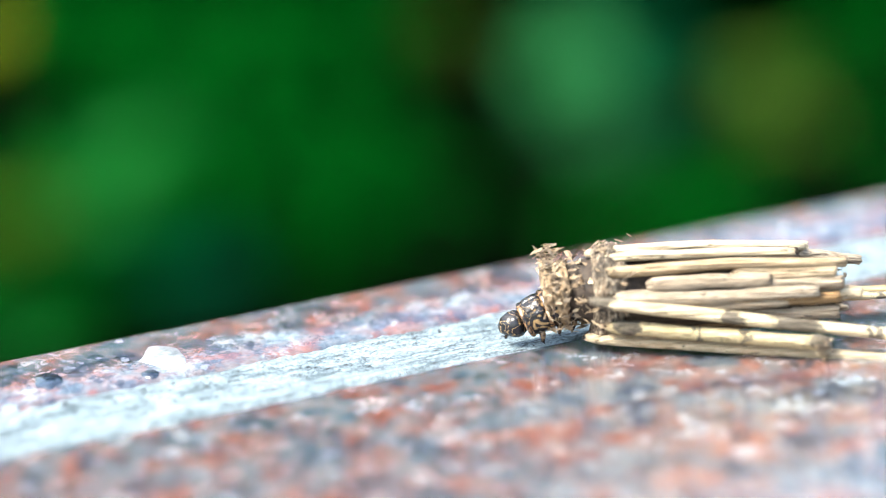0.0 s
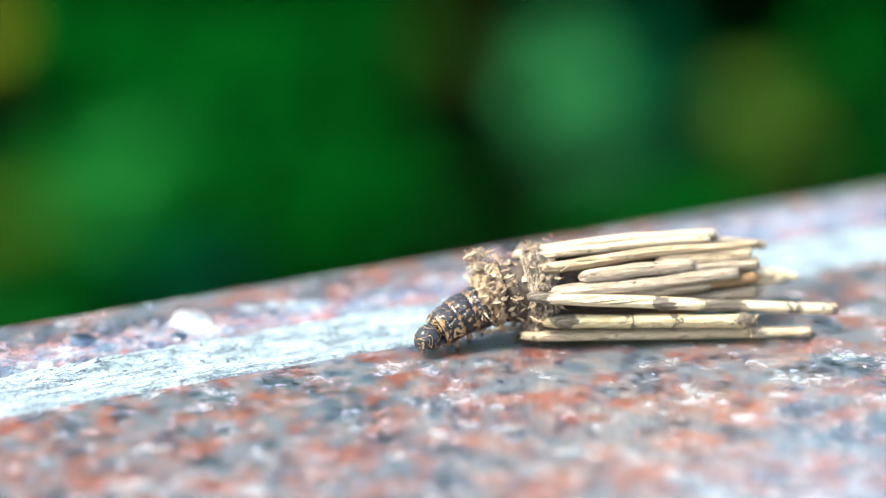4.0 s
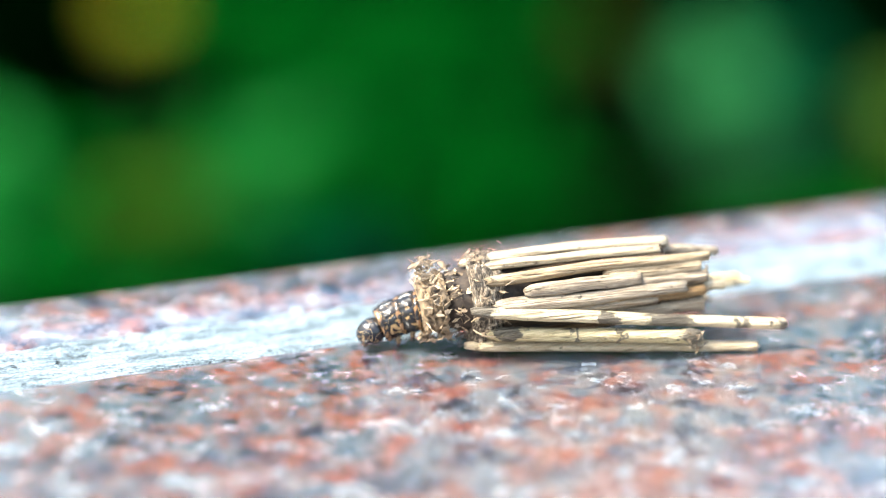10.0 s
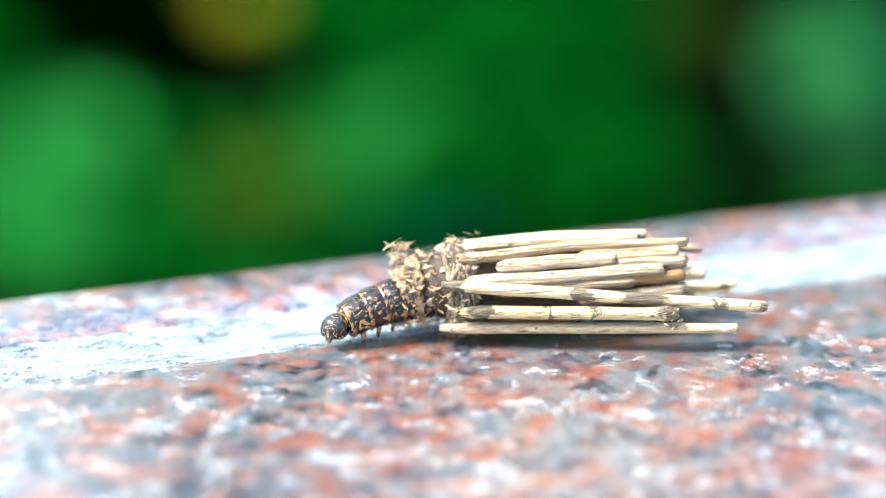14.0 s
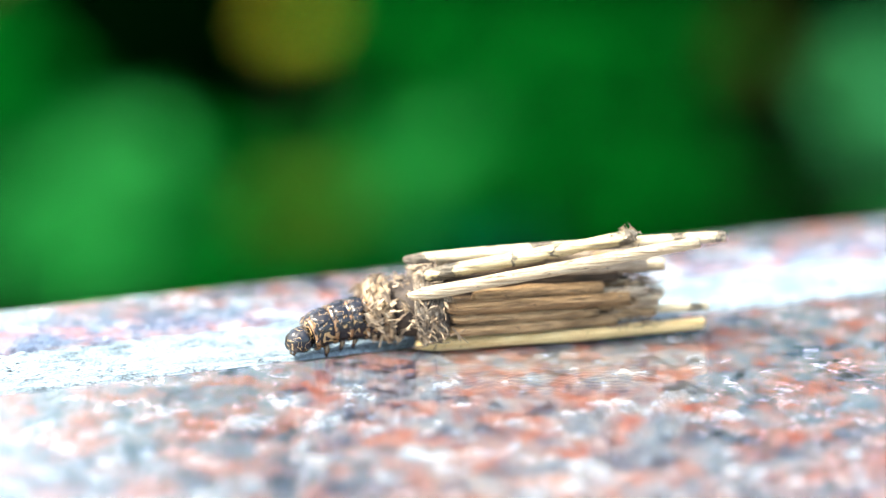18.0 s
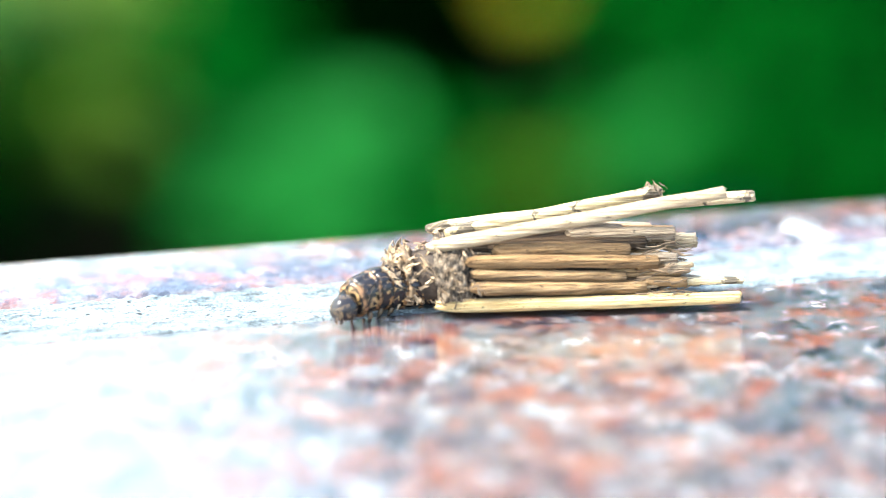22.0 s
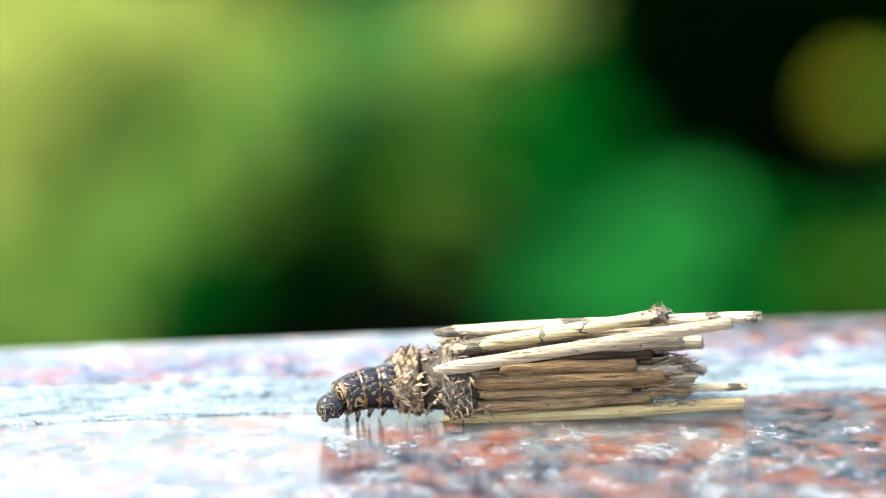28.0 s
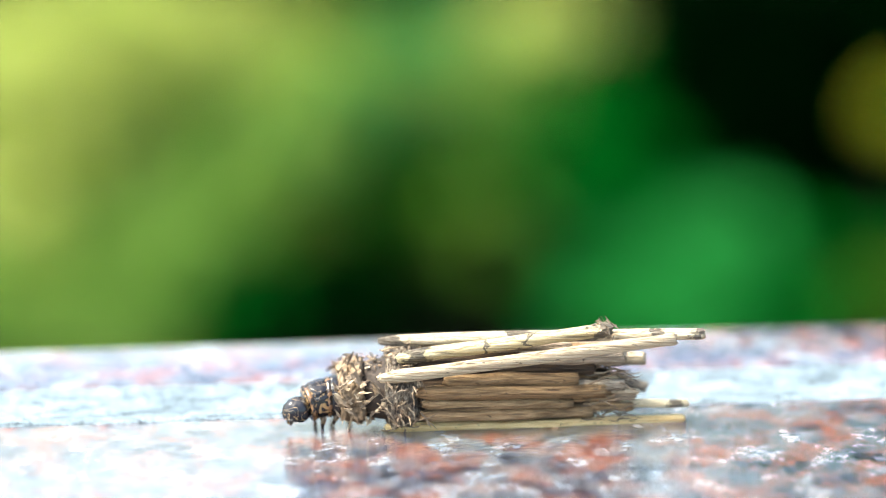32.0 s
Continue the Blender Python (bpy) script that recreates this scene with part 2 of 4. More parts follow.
GRANITE = granite_material()
QUARTZ = quartz_material("milky_quartz", (0.16, 0.18, 0.20), (0.34, 0.36, 0.38))
MICA = quartz_material("blue_black_mica", (0.008, 0.012, 0.025), (0.03, 0.045, 0.07))
MORTAR = mortar_material()
STRAW = straw_material("pale_straw", (0.68, 0.55, 0.38), (0.29, 0.205, 0.12))
STRAW_CREAM = straw_material("cream_straw", (0.80, 0.70, 0.53), (0.44, 0.335, 0.21))
STRAW_BROWN = straw_material("brown_stalk", (0.45, 0.29, 0.145), (0.14, 0.08, 0.034))
# near-black colour puts the gap shade between outer stalks into the inner ones
STRAW_GAP_SHADE = straw_material("inner_stalk_gap_shade", (0.10, 0.06, 0.03), (0.02, 0.012, 0.007))
STRAW_TIPPED = straw_material("black_tipped_straw", (0.86, 0.74, 0.50), (0.50, 0.38, 0.21), ((17.5, 0.55),))
# sunlight on the lowest stalk is put into this paler, yellower colour
STRAW_PAINTED_LIT = straw_material("sun_painted_straw", (0.98, 0.80, 0.44), (0.74, 0.50, 0.21))
STRAW_GREY = straw_material("weathered_stalk", (0.54, 0.44, 0.33), (0.19, 0.14, 0.095))
STRAW_BANDED = straw_material("banded_straw", (0.90, 0.80, 0.58), (0.54, 0.41, 0.25), ((0.4, 1.2), (8.0, 0.45), (11.6, 1.5), (16.3, 0.45), (18.6, 0.35)))
STRAW_NODED = straw_material("noded_straw", (0.82, 0.72, 0.46), (0.44, 0.34, 0.18), ((2.0, 0.9), (13.1, 0.75), (15.7, 0.9), (6.1, 0.3), (8.6, 0.25)))
# brown silk, darkened further so the gaps between stalks read as shade
SILK = flake_material("brown_silk_gap_shade", (0.012, 0.008, 0.006), (0.07, 0.048, 0.032))
RUFF = flake_material("tan_silk", (0.035, 0.022, 0.013), (0.46, 0.35, 0.23))
FLAKE = flake_material("bark_flakes", (0.22, 0.155, 0.095), (0.66, 0.54, 0.38))
FIBRE = flake_material("dry_fibre", (0.16, 0.115, 0.07), (0.42, 0.32, 0.21))


def matted_material():
    """Silk felt: pale and nearly black specks side by side."""
    m = Nodes("matted_silk")
    n = m.noise(m.coords((1.6, 0.5, 0.5)), 2600, 5, 0.7)[0]
    w = m.noise(m.coords(), 900, 3)[0]
    col = m.ramp(n, [(0.36, (0.014, 0.010, 0.007)), (0.45, (0.10, 0.070, 0.045)), (0.54, (0.27, 0.205, 0.14)), (0.68, (0.58, 0.49, 0.37))])
    col = m.mix(m.ramp(w, [(0.52, (0, 0, 0)), (0.62, (0.75, 0.75, 0.75))]), col, (0.028, 0.022, 0.017))
    m.set(col, 0.8)
    m.bump(n, 1.0, 0.0006)
    return m.mat


MATTED = matted_material()
SKIN = larva_material("marbled_skin", (0.34, 0.21, 0.09), (0.006, 0.005, 0.004), 0.135, 520.0)
HEADSKIN = larva_material("head_skin", (0.010, 0.009, 0.010), (0.40, 0.26, 0.12), 0.009, 430.0)
PLATE = larva_material("dark_plate", (0.008, 0.006, 0.006), (0.30, 0.19, 0.09), 0.007, 460.0)
RIM = larva_material("tan_skin_fold", (0.19, 0.10, 0.043), (0.012, 0.008, 0.006), 0.075, 620.0)
CLAW = larva_material("brown_claw", (0.03, 0.016, 0.008), (0.12, 0.07, 0.03), 0.03)


# ---- builders ----
def part(name, bm, material, parent, label=""):
    """Links a bmesh as one mesh object under a thing or a part."""
    me = bpy.data.meshes.new(name)
    for f in bm.faces:
        f.smooth = True
    bm.to_mesh(me)
    bm.free()
    me.materials.append(material)
    ob = new(name, me)
    ob.parent = parent
    if label:
        ob["label"] = label
    return ob


def thing(name, label, category, m=None, group="", kind=""):
    ob = new(name)
    ob.empty_display_size = 0.01
    if m is not None:
        ob.matrix_basis = m
    return tagged(ob, label, category, group, kind)


def tube(bm, points, radii, sides=10, caps=True, flat=1.0, ridge=0.0, rng=None):
    """A tube along points (a list of Vectors), with its radii; flat squeezes it, ridge roughens its round."""
    rings = []
    wob = [1 + (rng.uniform(-ridge, ridge) if rng else 0) for _ in range(sides)]
    for n, (p, r) in enumerate(zip(points, radii)):
        d = (points[min(n + 1, len(points) - 1)] - points[max(n - 1, 0)]).normalized()
        side = d.cross(Vector((0, 0, 1)))
        side = side.normalized() if side.length > 1e-6 else Vector((1, 0, 0))
        up = side.cross(d).normalized()
        rings.append([bm.verts.new(p + r * wob[k] * (math.cos(2 * math.pi * k / sides) * side + flat * math.sin(2 * math.pi * k / sides) * up)) for k in range(sides)])
    for a, b in zip(rings, rings[1:]):
        for k in range(sides):
            bm.faces.new((a[k], a[(k + 1) % sides], b[(k + 1) % sides], b[k]))
    if caps:
        bm.faces.new(rings[0][::-1])
        bm.faces.new(rings[-1])
    return rings


def slab(name, x0, x1, y0, y1, z0, z1, material, bevel, label, category):
    bm = bmesh.new()
    bmesh.ops.create_cube(bm, size=1)
    bmesh.ops.scale(bm, vec=(x1 - x0, y1 - y0, z1 - z0), verts=bm.verts)
    bmesh.ops.translate(bm, vec=((x0 + x1) / 2, (y0 + y1) / 2, (z0 + z1) / 2), verts=bm.verts)
    bmesh.ops.bevel(bm, geom=list(bm.edges), offset=bevel, segments=3, affect="EDGES", profile=0.5)
    ob = part(name, bm, material, None)
    return tagged(ob, label, category, kind="structure")


# ---- coping of the wall: near slab, mortar joint, upright cladding slab behind it ----
JOINT_FAR, JOINT_NEAR = -8.2 * UNIT, -14.4 * UNIT
slab("coping_slab", -1.6, 1.9, -0.36, JOINT_NEAR, TOP - 0.03, TOP, GRANITE, 0.0004, "polished red granite coping slab on the wall", "coping")
cladding = slab("cladding_slab", -1.6, 1.9, JOINT_FAR, 0.0, 0.0, TOP - 0.0002, GRANITE, 0.0016, "polished red granite cladding slab set on edge", "cladding")
slab("wall", -1.6, 1.9, -0.34, JOINT_FAR - 0.001, 0.0, TOP - 0.0304, soil_material("grey_plaster", (0.28, 0.27, 0.25), (0.42, 0.4, 0.38), 40), 0.002, "plain grey plastered garden wall under the coping", "wall")


def mortar_joint():
    """Tooled joint: ragged along the near slab, hollowed in the middle, with long tooling ridges."""
    bm = bmesh.new()
    xs = np.linspace(-0.3, 0.5, 1800)
    profile = [(0.0, -1.3), (0.035, -1.1), (0.06, -0.15), (0.10, 0.10), (0.18, 0.02), (0.26, -0.16), (0.36, -0.40), (0.46, -0.48), (0.56, -0.48), (0.66, -0.38), (0.76, -0.10), (0.84, 0.10), (0.90, 0.12), (0.945, 0.04), (0.965, -0.7), (1.0, -1.2)]
    grid = []
    for x in xs:
        near = JOINT_NEAR + 0.0005 * noise.noise((x * 90, 0, 0)) + 0.0004 * noise.noise((x * 420, 3, 0)) - 0.00045
        far = JOINT_FAR + 0.0005 * noise.noise((x * 110, 7, 0)) + 0.0003
        row = []
        for f, h in profile:
            y = far + (near - far) * f
            z = TOP + 0.001 * h + (0.00020 * noise.noise((x * 160, f * 7, 2)) + 0.00022 * noise.noise((x * 700, f * 22, 5)) * (1.7 if f < 0.4 else 0.8) if 0 < f < 1 else 0)
            row.append(bm.verts.new((x, y, z)))
        grid.append(row)
    for a, b in zip(grid, grid[1:]):
        for k in range(len(profile) - 1):
            bm.faces.new((a[k], a[k + 1], b[k + 1], b[k]))
    ob = part("mortar_joint", bm, MORTAR, None)
    return tagged(ob, "grey tooled mortar joint between two granite slabs", "joint", kind="structure")


mortar_joint()


def grain(x, y, wide, deep, material, seed):
    """A large single grain in the polished face, a hair proud of it."""
    rng = random.Random(seed)
    bm = bmesh.new()
    top = bm.verts.new((x, y, TOP - 0.0001))
    rim = []
    for k in range(14):
        a = 2 * math.pi * k / 14
        q = rng.uniform(0.8, 1.15)
        rim.append((bm.verts.new((x + math.cos(a) * wide * q * 0.93, y + math.sin(a) * deep * q * 0.93, TOP - 0.00011)), bm.verts.new((x + math.cos(a) * wide * q, y + math.sin(a) * deep * q, TOP - 0.0003))))
    for k in range(14):
        (a, c), (b, d) = rim[k], rim[(k + 1) % 14]
        bm.faces.new((top, a, b))
        bm.faces.new((a, c, d, b))
    return part("grain", bm, material, cladding)


grain(0.1395, -0.0085, 0.0025, 0.0034, QUARTZ, 3)
grain(0.1369, -0.0124, 0.0010, 0.0013, MICA, 4)
grain(0.1268, -0.0090, 0.0016, 0.0022, MICA, 5)

# ---- ground ----
bm = bmesh.new()
bmesh.ops.create_grid(bm, x_segments=40, y_segments=40, size=400)
bmesh.ops.translate(bm, vec=(0, 0, 0), verts=bm.verts)
# near-black soil: the shade under the plants is put into its colour
tagged(part("ground", bm, soil_material("shade_painted_soil", (0.0025, 0.0035, 0.0015), (0.006, 0.007, 0.003), 25), None), "planting soil, its colour darkened for the shade under the leaves", "ground", kind="structure")


# ---- plants ----
def leaf_faces(bm, base, way, up, length, width, curl):
    """One pointed leaf with a folded midrib."""
    side = way.cross(up).normalized()
    up = side.cross(way).normalized()
    mid, left, right = [], [], []
    for f, w in ((0.0, 0.05), (0.25, 0.8), (0.5, 1.0), (0.75, 0.68), (1.0, 0.02)):
        c = base + way * length * f - up * curl * length * f * f
        mid.append(bm.verts.new(c))
        left.append(bm.verts.new(c + side * width * w / 2 + up * width * w * 0.16))
        right.append(bm.verts.new(c - side * width * w / 2 + up * width * w * 0.16))
    for k in range(4):
        bm.faces.new((mid[k], mid[k + 1], left[k + 1], left[k]))
        bm.faces.new((mid[k + 1], mid[k], right[k], right[k + 1]))


def clump(kind, place, radius, count, leaf, seed):
    """A plant of the bed: stems from the ground and one loose head of leaves turned to the sky."""
    rng = random.Random(seed)
    x, y, z = place
    words = {"mid": "green", "bright": "bright green", "pale": "grey-green", "lime": "sun-painted lime", "limegreen": "sun-painted yellow-green", "olive": "olive", "gold": "glint-painted gold", "brown": "dull green", "hedge": "shade-painted dark green", "teal": "blue-green", "rust": "rusty"}
    root = thing("shrub", "leafy garden shrub with " + words[kind] + " leaves in the bed", "shrub", pose(x, y, 0), "shrubs in the bed")
    for k in range(3):
        a = rng.uniform(0, 6.28)
        tip = Vector((math.cos(a) * radius * 0.4, math.sin(a) * radius * 0.4, max(z, 0.06)))
        bm = bmesh.new()
        tube(bm, [Vector((0.02 * math.cos(a), 0.02 * math.sin(a), -0.02)), tip * 0.5 + Vector((0.01, 0, 0)), tip], [0.006, 0.004, 0.003], 6)
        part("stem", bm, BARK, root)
    bm = bmesh.new()
    for k in range(count):
        d = Vector((rng.gauss(0, 1), rng.gauss(0, 1), rng.gauss(0, 1))).normalized() * radius * rng.random() ** 0.45
        d *= 1 + 0.5 * noise.noise(d * 9 + Vector((seed, 0, 0)))
        base = Vector((0, 0, max(z, 0.05))) + d
        base.z = max(base.z, 0.02)
        out = Vector((d.x + rng.uniform(-1, 1) * radius, d.y + rng.uniform(-1, 1) * radius, rng.uniform(-0.5, 0.3) * radius)).normalized()
        up = Vector((rng.uniform(-0.6, 0.6), rng.uniform(-1.4, 0.1), rng.uniform(0.3, 1))).normalized()
        s = leaf * rng.uniform(0.65, 1.2)
        leaf_faces(bm, base, out, up, s, s * rng.uniform(0.42, 0.6), rng.uniform(0.05, 0.35))
    part("crown", bm, LEAVES[kind], root)
    return root


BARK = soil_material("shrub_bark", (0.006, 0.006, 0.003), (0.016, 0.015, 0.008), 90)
# leaf colour cut to near black to stand for shade in the bed
LEAF_SHADE = leaf_material("groundcover_leaf_shade", (0.0002, 0.002, 0.0004), (0.0004, 0.006, 0.0008))
LEAVES = {
    "mid": leaf_material("green_leaf", (0.0007, 0.046, 0.003), (0.003, 0.12, 0.010)),
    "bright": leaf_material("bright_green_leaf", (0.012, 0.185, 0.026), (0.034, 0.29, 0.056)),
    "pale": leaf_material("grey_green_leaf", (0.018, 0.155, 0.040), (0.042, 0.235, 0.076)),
    # lime and limegreen: sunlight through the leaves is painted into their colour
    "lime": leaf_material("sun_painted_lime_leaf", (0.35, 0.44, 0.07), (0.54, 0.58, 0.18), 0.55),
    "limegreen": leaf_material("sun_painted_yellow_green_leaf", (0.13, 0.29, 0.035), (0.26, 0.40, 0.09), 0.55),
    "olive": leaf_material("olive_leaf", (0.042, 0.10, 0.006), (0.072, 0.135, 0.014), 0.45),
    "gold": leaf_material("glint_painted_leaf", (0.27, 0.30, 0.018), (0.35, 0.36, 0.035), 0.5),
    "brown": leaf_material("dull_green_leaf", (0.06, 0.15, 0.016), (0.10, 0.20, 0.03)),
    "teal": leaf_material("blue_green_leaf", (0.001, 0.055, 0.018), (0.003, 0.11, 0.045)),
    "rust": leaf_material("rusty_leaf", (0.022, 0.04, 0.005), (0.04, 0.05, 0.009)),
    "hedge": leaf_material("hedge_leaf_shade", (0.0002, 0.0024, 0.0004), (0.0004, 0.006, 0.0008)),
}
# leafy sprays over the bed: place and radius, kind by kind
BED = (
    ("pale", [(1.2, 1.9, 0.332, 0.026), (1.19, 1.86, 0.29, 0.025), (1.2, 1.83, 0.246, 0.021), (1.16, 1.88, 0.313, 0.015), (0.11, 1.98, 0.439, 0.028), (0.07, 1.96, 0.405, 0.019), (0.18, 2.0, 0.48, 0.023), (0.13, 1.97, 0.419, 0.031)]),
    ("teal", [(1.29, 1.89, 0.316, 0.022), (1.27, 1.85, 0.275, 0.014), (0.75, 1.8, 0.204, 0.021)]),
    ("brown", [(1.4, 1.85, 0.273, 0.014), (1.38, 1.83, 0.246, 0.009), (0.21, 1.91, 0.353, 0.017), (0.2, 1.89, 0.324, 0.012), (0.02, 1.92, 0.365, 0.02), (0.03, 1.9, 0.335, 0.015), (0.03, 1.92, 0.354, 0.016)]),
    ("olive", [(0.03, 1.90, 0.356, 0.020), (0.59, 1.83, 0.242, 0.016), (0.57, 1.81, 0.225, 0.011), (0.18, 1.92, 0.357, 0.02), (0.17, 1.89, 0.327, 0.013), (0.58, 1.85, 0.272, 0.017), (0.0, 1.91, 0.347, 0.018)]),
    ("mid", [(0.05, 1.90, 0.247, 0.034), (0.10, 1.90, 0.278, 0.036), (-0.02, 1.90, 0.234, 0.020), (-0.06, 1.90, 0.268, 0.024), (0.32, 1.90, 0.388, 0.020), (1.24, 1.78, 0.188, 0.025), (1.3, 1.77, 0.174, 0.021), (1.17, 1.78, 0.179, 0.018), (0.93, 1.93, 0.375, 0.035), (1.0, 1.92, 0.357, 0.03), (0.86, 1.94, 0.388, 0.028), (0.84, 1.88, 0.307, 0.034), (0.93, 1.86, 0.291, 0.032), (0.96, 1.82, 0.237, 0.026), (0.89, 1.84, 0.255, 0.029), (0.83, 1.92, 0.354, 0.022), (0.91, 1.79, 0.195, 0.019), (0.59, 1.79, 0.198, 0.026), (0.68, 1.95, 0.399, 0.028), (0.74, 1.85, 0.267, 0.024), (0.74, 1.93, 0.378, 0.03), (0.82, 1.93, 0.368, 0.03), (0.89, 1.92, 0.363, 0.03), (0.7, 1.89, 0.327, 0.022), (0.44, 1.83, 0.251, 0.029), (0.7, 1.96, 0.404, 0.028), (0.65, 1.82, 0.234, 0.026)]),
    ("mid", [(0.52, 1.82, 0.236, 0.019), (0.15, 1.95, 0.395, 0.023), (0.3, 1.94, 0.388, 0.035), (0.26, 1.95, 0.403, 0.025), (0.34, 1.92, 0.36, 0.022), (0.3, 1.85, 0.271, 0.024), (0.3, 1.98, 0.436, 0.031), (0.26, 1.94, 0.384, 0.02), (0.13, 1.94, 0.381, 0.023), (0.3, 1.97, 0.419, 0.023), (0.13, 1.92, 0.366, 0.025), (-0.02, 1.86, 0.29, 0.022), (-0.1, 1.84, 0.258, 0.024), (0.35, 1.82, 0.237, 0.024), (0.66, 1.85, 0.272, 0.024), (0.75, 1.86, 0.279, 0.022), (0.81, 1.88, 0.306, 0.022), (0.92, 1.82, 0.233, 0.021), (0.68, 1.84, 0.254, 0.021), (0.57, 1.77, 0.173, 0.021), (0.65, 1.82, 0.232, 0.024), (0.62, 1.86, 0.288, 0.022)]),
    ("mid", [(0.71, 1.82, 0.241, 0.019), (0.47, 1.86, 0.287, 0.019), (0.33, 1.91, 0.344, 0.02), (0.72, 1.85, 0.272, 0.019), (0.42, 1.81, 0.228, 0.021), (0.48, 1.81, 0.226, 0.016), (0.73, 1.81, 0.223, 0.016), (0.67, 1.8, 0.212, 0.019), (-0.0, 1.88, 0.31, 0.02), (0.52, 1.87, 0.296, 0.012), (0.6, 1.81, 0.222, 0.021), (0.77, 1.87, 0.298, 0.022), (0.87, 1.8, 0.209, 0.019), (0.82, 1.86, 0.282, 0.022), (0.89, 1.86, 0.28, 0.022), (1.53, 1.87, 0.292, 0.024), (1.54, 1.79, 0.191, 0.028), (1.64, 1.83, 0.249, 0.029)]),
    ("rust", [(1.06, 1.92, 0.354, 0.017)]),
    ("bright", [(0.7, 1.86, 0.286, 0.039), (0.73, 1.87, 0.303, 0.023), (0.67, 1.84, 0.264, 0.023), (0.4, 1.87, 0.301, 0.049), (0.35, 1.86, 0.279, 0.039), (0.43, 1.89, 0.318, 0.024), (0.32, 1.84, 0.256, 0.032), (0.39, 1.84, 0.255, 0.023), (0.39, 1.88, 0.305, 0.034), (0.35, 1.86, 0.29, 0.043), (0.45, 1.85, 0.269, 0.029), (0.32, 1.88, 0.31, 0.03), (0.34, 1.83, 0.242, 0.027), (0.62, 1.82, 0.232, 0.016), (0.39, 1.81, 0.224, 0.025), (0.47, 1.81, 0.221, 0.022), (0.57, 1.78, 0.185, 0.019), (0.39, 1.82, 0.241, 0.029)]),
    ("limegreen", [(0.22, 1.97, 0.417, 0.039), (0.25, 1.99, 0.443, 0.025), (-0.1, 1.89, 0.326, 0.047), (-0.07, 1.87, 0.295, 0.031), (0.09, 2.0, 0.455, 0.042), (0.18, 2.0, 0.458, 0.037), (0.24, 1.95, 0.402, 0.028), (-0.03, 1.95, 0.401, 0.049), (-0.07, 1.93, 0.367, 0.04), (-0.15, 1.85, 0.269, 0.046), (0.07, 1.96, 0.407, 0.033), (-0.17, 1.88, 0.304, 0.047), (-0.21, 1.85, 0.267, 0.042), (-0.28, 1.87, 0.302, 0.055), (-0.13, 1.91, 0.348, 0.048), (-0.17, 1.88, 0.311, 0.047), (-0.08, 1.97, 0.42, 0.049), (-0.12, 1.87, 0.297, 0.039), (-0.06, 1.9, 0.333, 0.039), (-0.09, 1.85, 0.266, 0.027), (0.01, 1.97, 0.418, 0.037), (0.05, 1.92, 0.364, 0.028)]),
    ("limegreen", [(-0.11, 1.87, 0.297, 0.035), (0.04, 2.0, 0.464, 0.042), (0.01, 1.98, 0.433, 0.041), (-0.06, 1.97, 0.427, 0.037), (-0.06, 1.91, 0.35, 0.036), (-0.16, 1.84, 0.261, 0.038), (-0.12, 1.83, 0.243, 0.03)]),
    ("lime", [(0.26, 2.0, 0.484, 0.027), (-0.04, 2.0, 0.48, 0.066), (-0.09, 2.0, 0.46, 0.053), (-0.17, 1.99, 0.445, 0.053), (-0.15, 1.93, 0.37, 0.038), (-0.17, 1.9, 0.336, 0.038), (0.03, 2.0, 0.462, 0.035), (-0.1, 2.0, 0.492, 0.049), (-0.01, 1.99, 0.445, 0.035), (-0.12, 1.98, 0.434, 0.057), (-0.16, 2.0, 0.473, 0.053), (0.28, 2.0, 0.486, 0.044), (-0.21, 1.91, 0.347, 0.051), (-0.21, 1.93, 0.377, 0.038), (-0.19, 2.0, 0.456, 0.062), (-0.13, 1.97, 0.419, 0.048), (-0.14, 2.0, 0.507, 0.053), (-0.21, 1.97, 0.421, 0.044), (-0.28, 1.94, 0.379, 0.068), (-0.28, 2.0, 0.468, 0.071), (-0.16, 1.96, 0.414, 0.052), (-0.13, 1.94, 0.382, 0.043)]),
)
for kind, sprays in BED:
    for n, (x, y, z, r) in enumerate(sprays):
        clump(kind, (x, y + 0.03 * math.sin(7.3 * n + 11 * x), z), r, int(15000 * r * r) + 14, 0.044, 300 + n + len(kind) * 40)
# one small yellow spray: a glint off the leaves, painted as leaf colour
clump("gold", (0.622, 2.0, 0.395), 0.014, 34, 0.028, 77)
# low hedge added behind the bed as dark backing, shade painted into its leaves
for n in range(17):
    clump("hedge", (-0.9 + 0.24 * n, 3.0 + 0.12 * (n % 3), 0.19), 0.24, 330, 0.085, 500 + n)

# low leaves that cover the soil, near black for the shade between plants
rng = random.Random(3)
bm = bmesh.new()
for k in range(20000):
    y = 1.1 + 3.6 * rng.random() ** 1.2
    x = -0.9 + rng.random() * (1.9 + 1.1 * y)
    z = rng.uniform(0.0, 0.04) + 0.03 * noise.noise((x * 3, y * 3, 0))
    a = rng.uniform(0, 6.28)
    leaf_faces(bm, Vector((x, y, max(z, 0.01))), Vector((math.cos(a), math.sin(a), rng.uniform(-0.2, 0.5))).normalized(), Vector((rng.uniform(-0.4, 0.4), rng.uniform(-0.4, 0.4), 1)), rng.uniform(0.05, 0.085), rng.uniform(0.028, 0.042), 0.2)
tagged(part("ground_cover", bm, LEAF_SHADE, None), "ground cover leaves over the soil, painted near black for shade", "plants", kind="stuff")


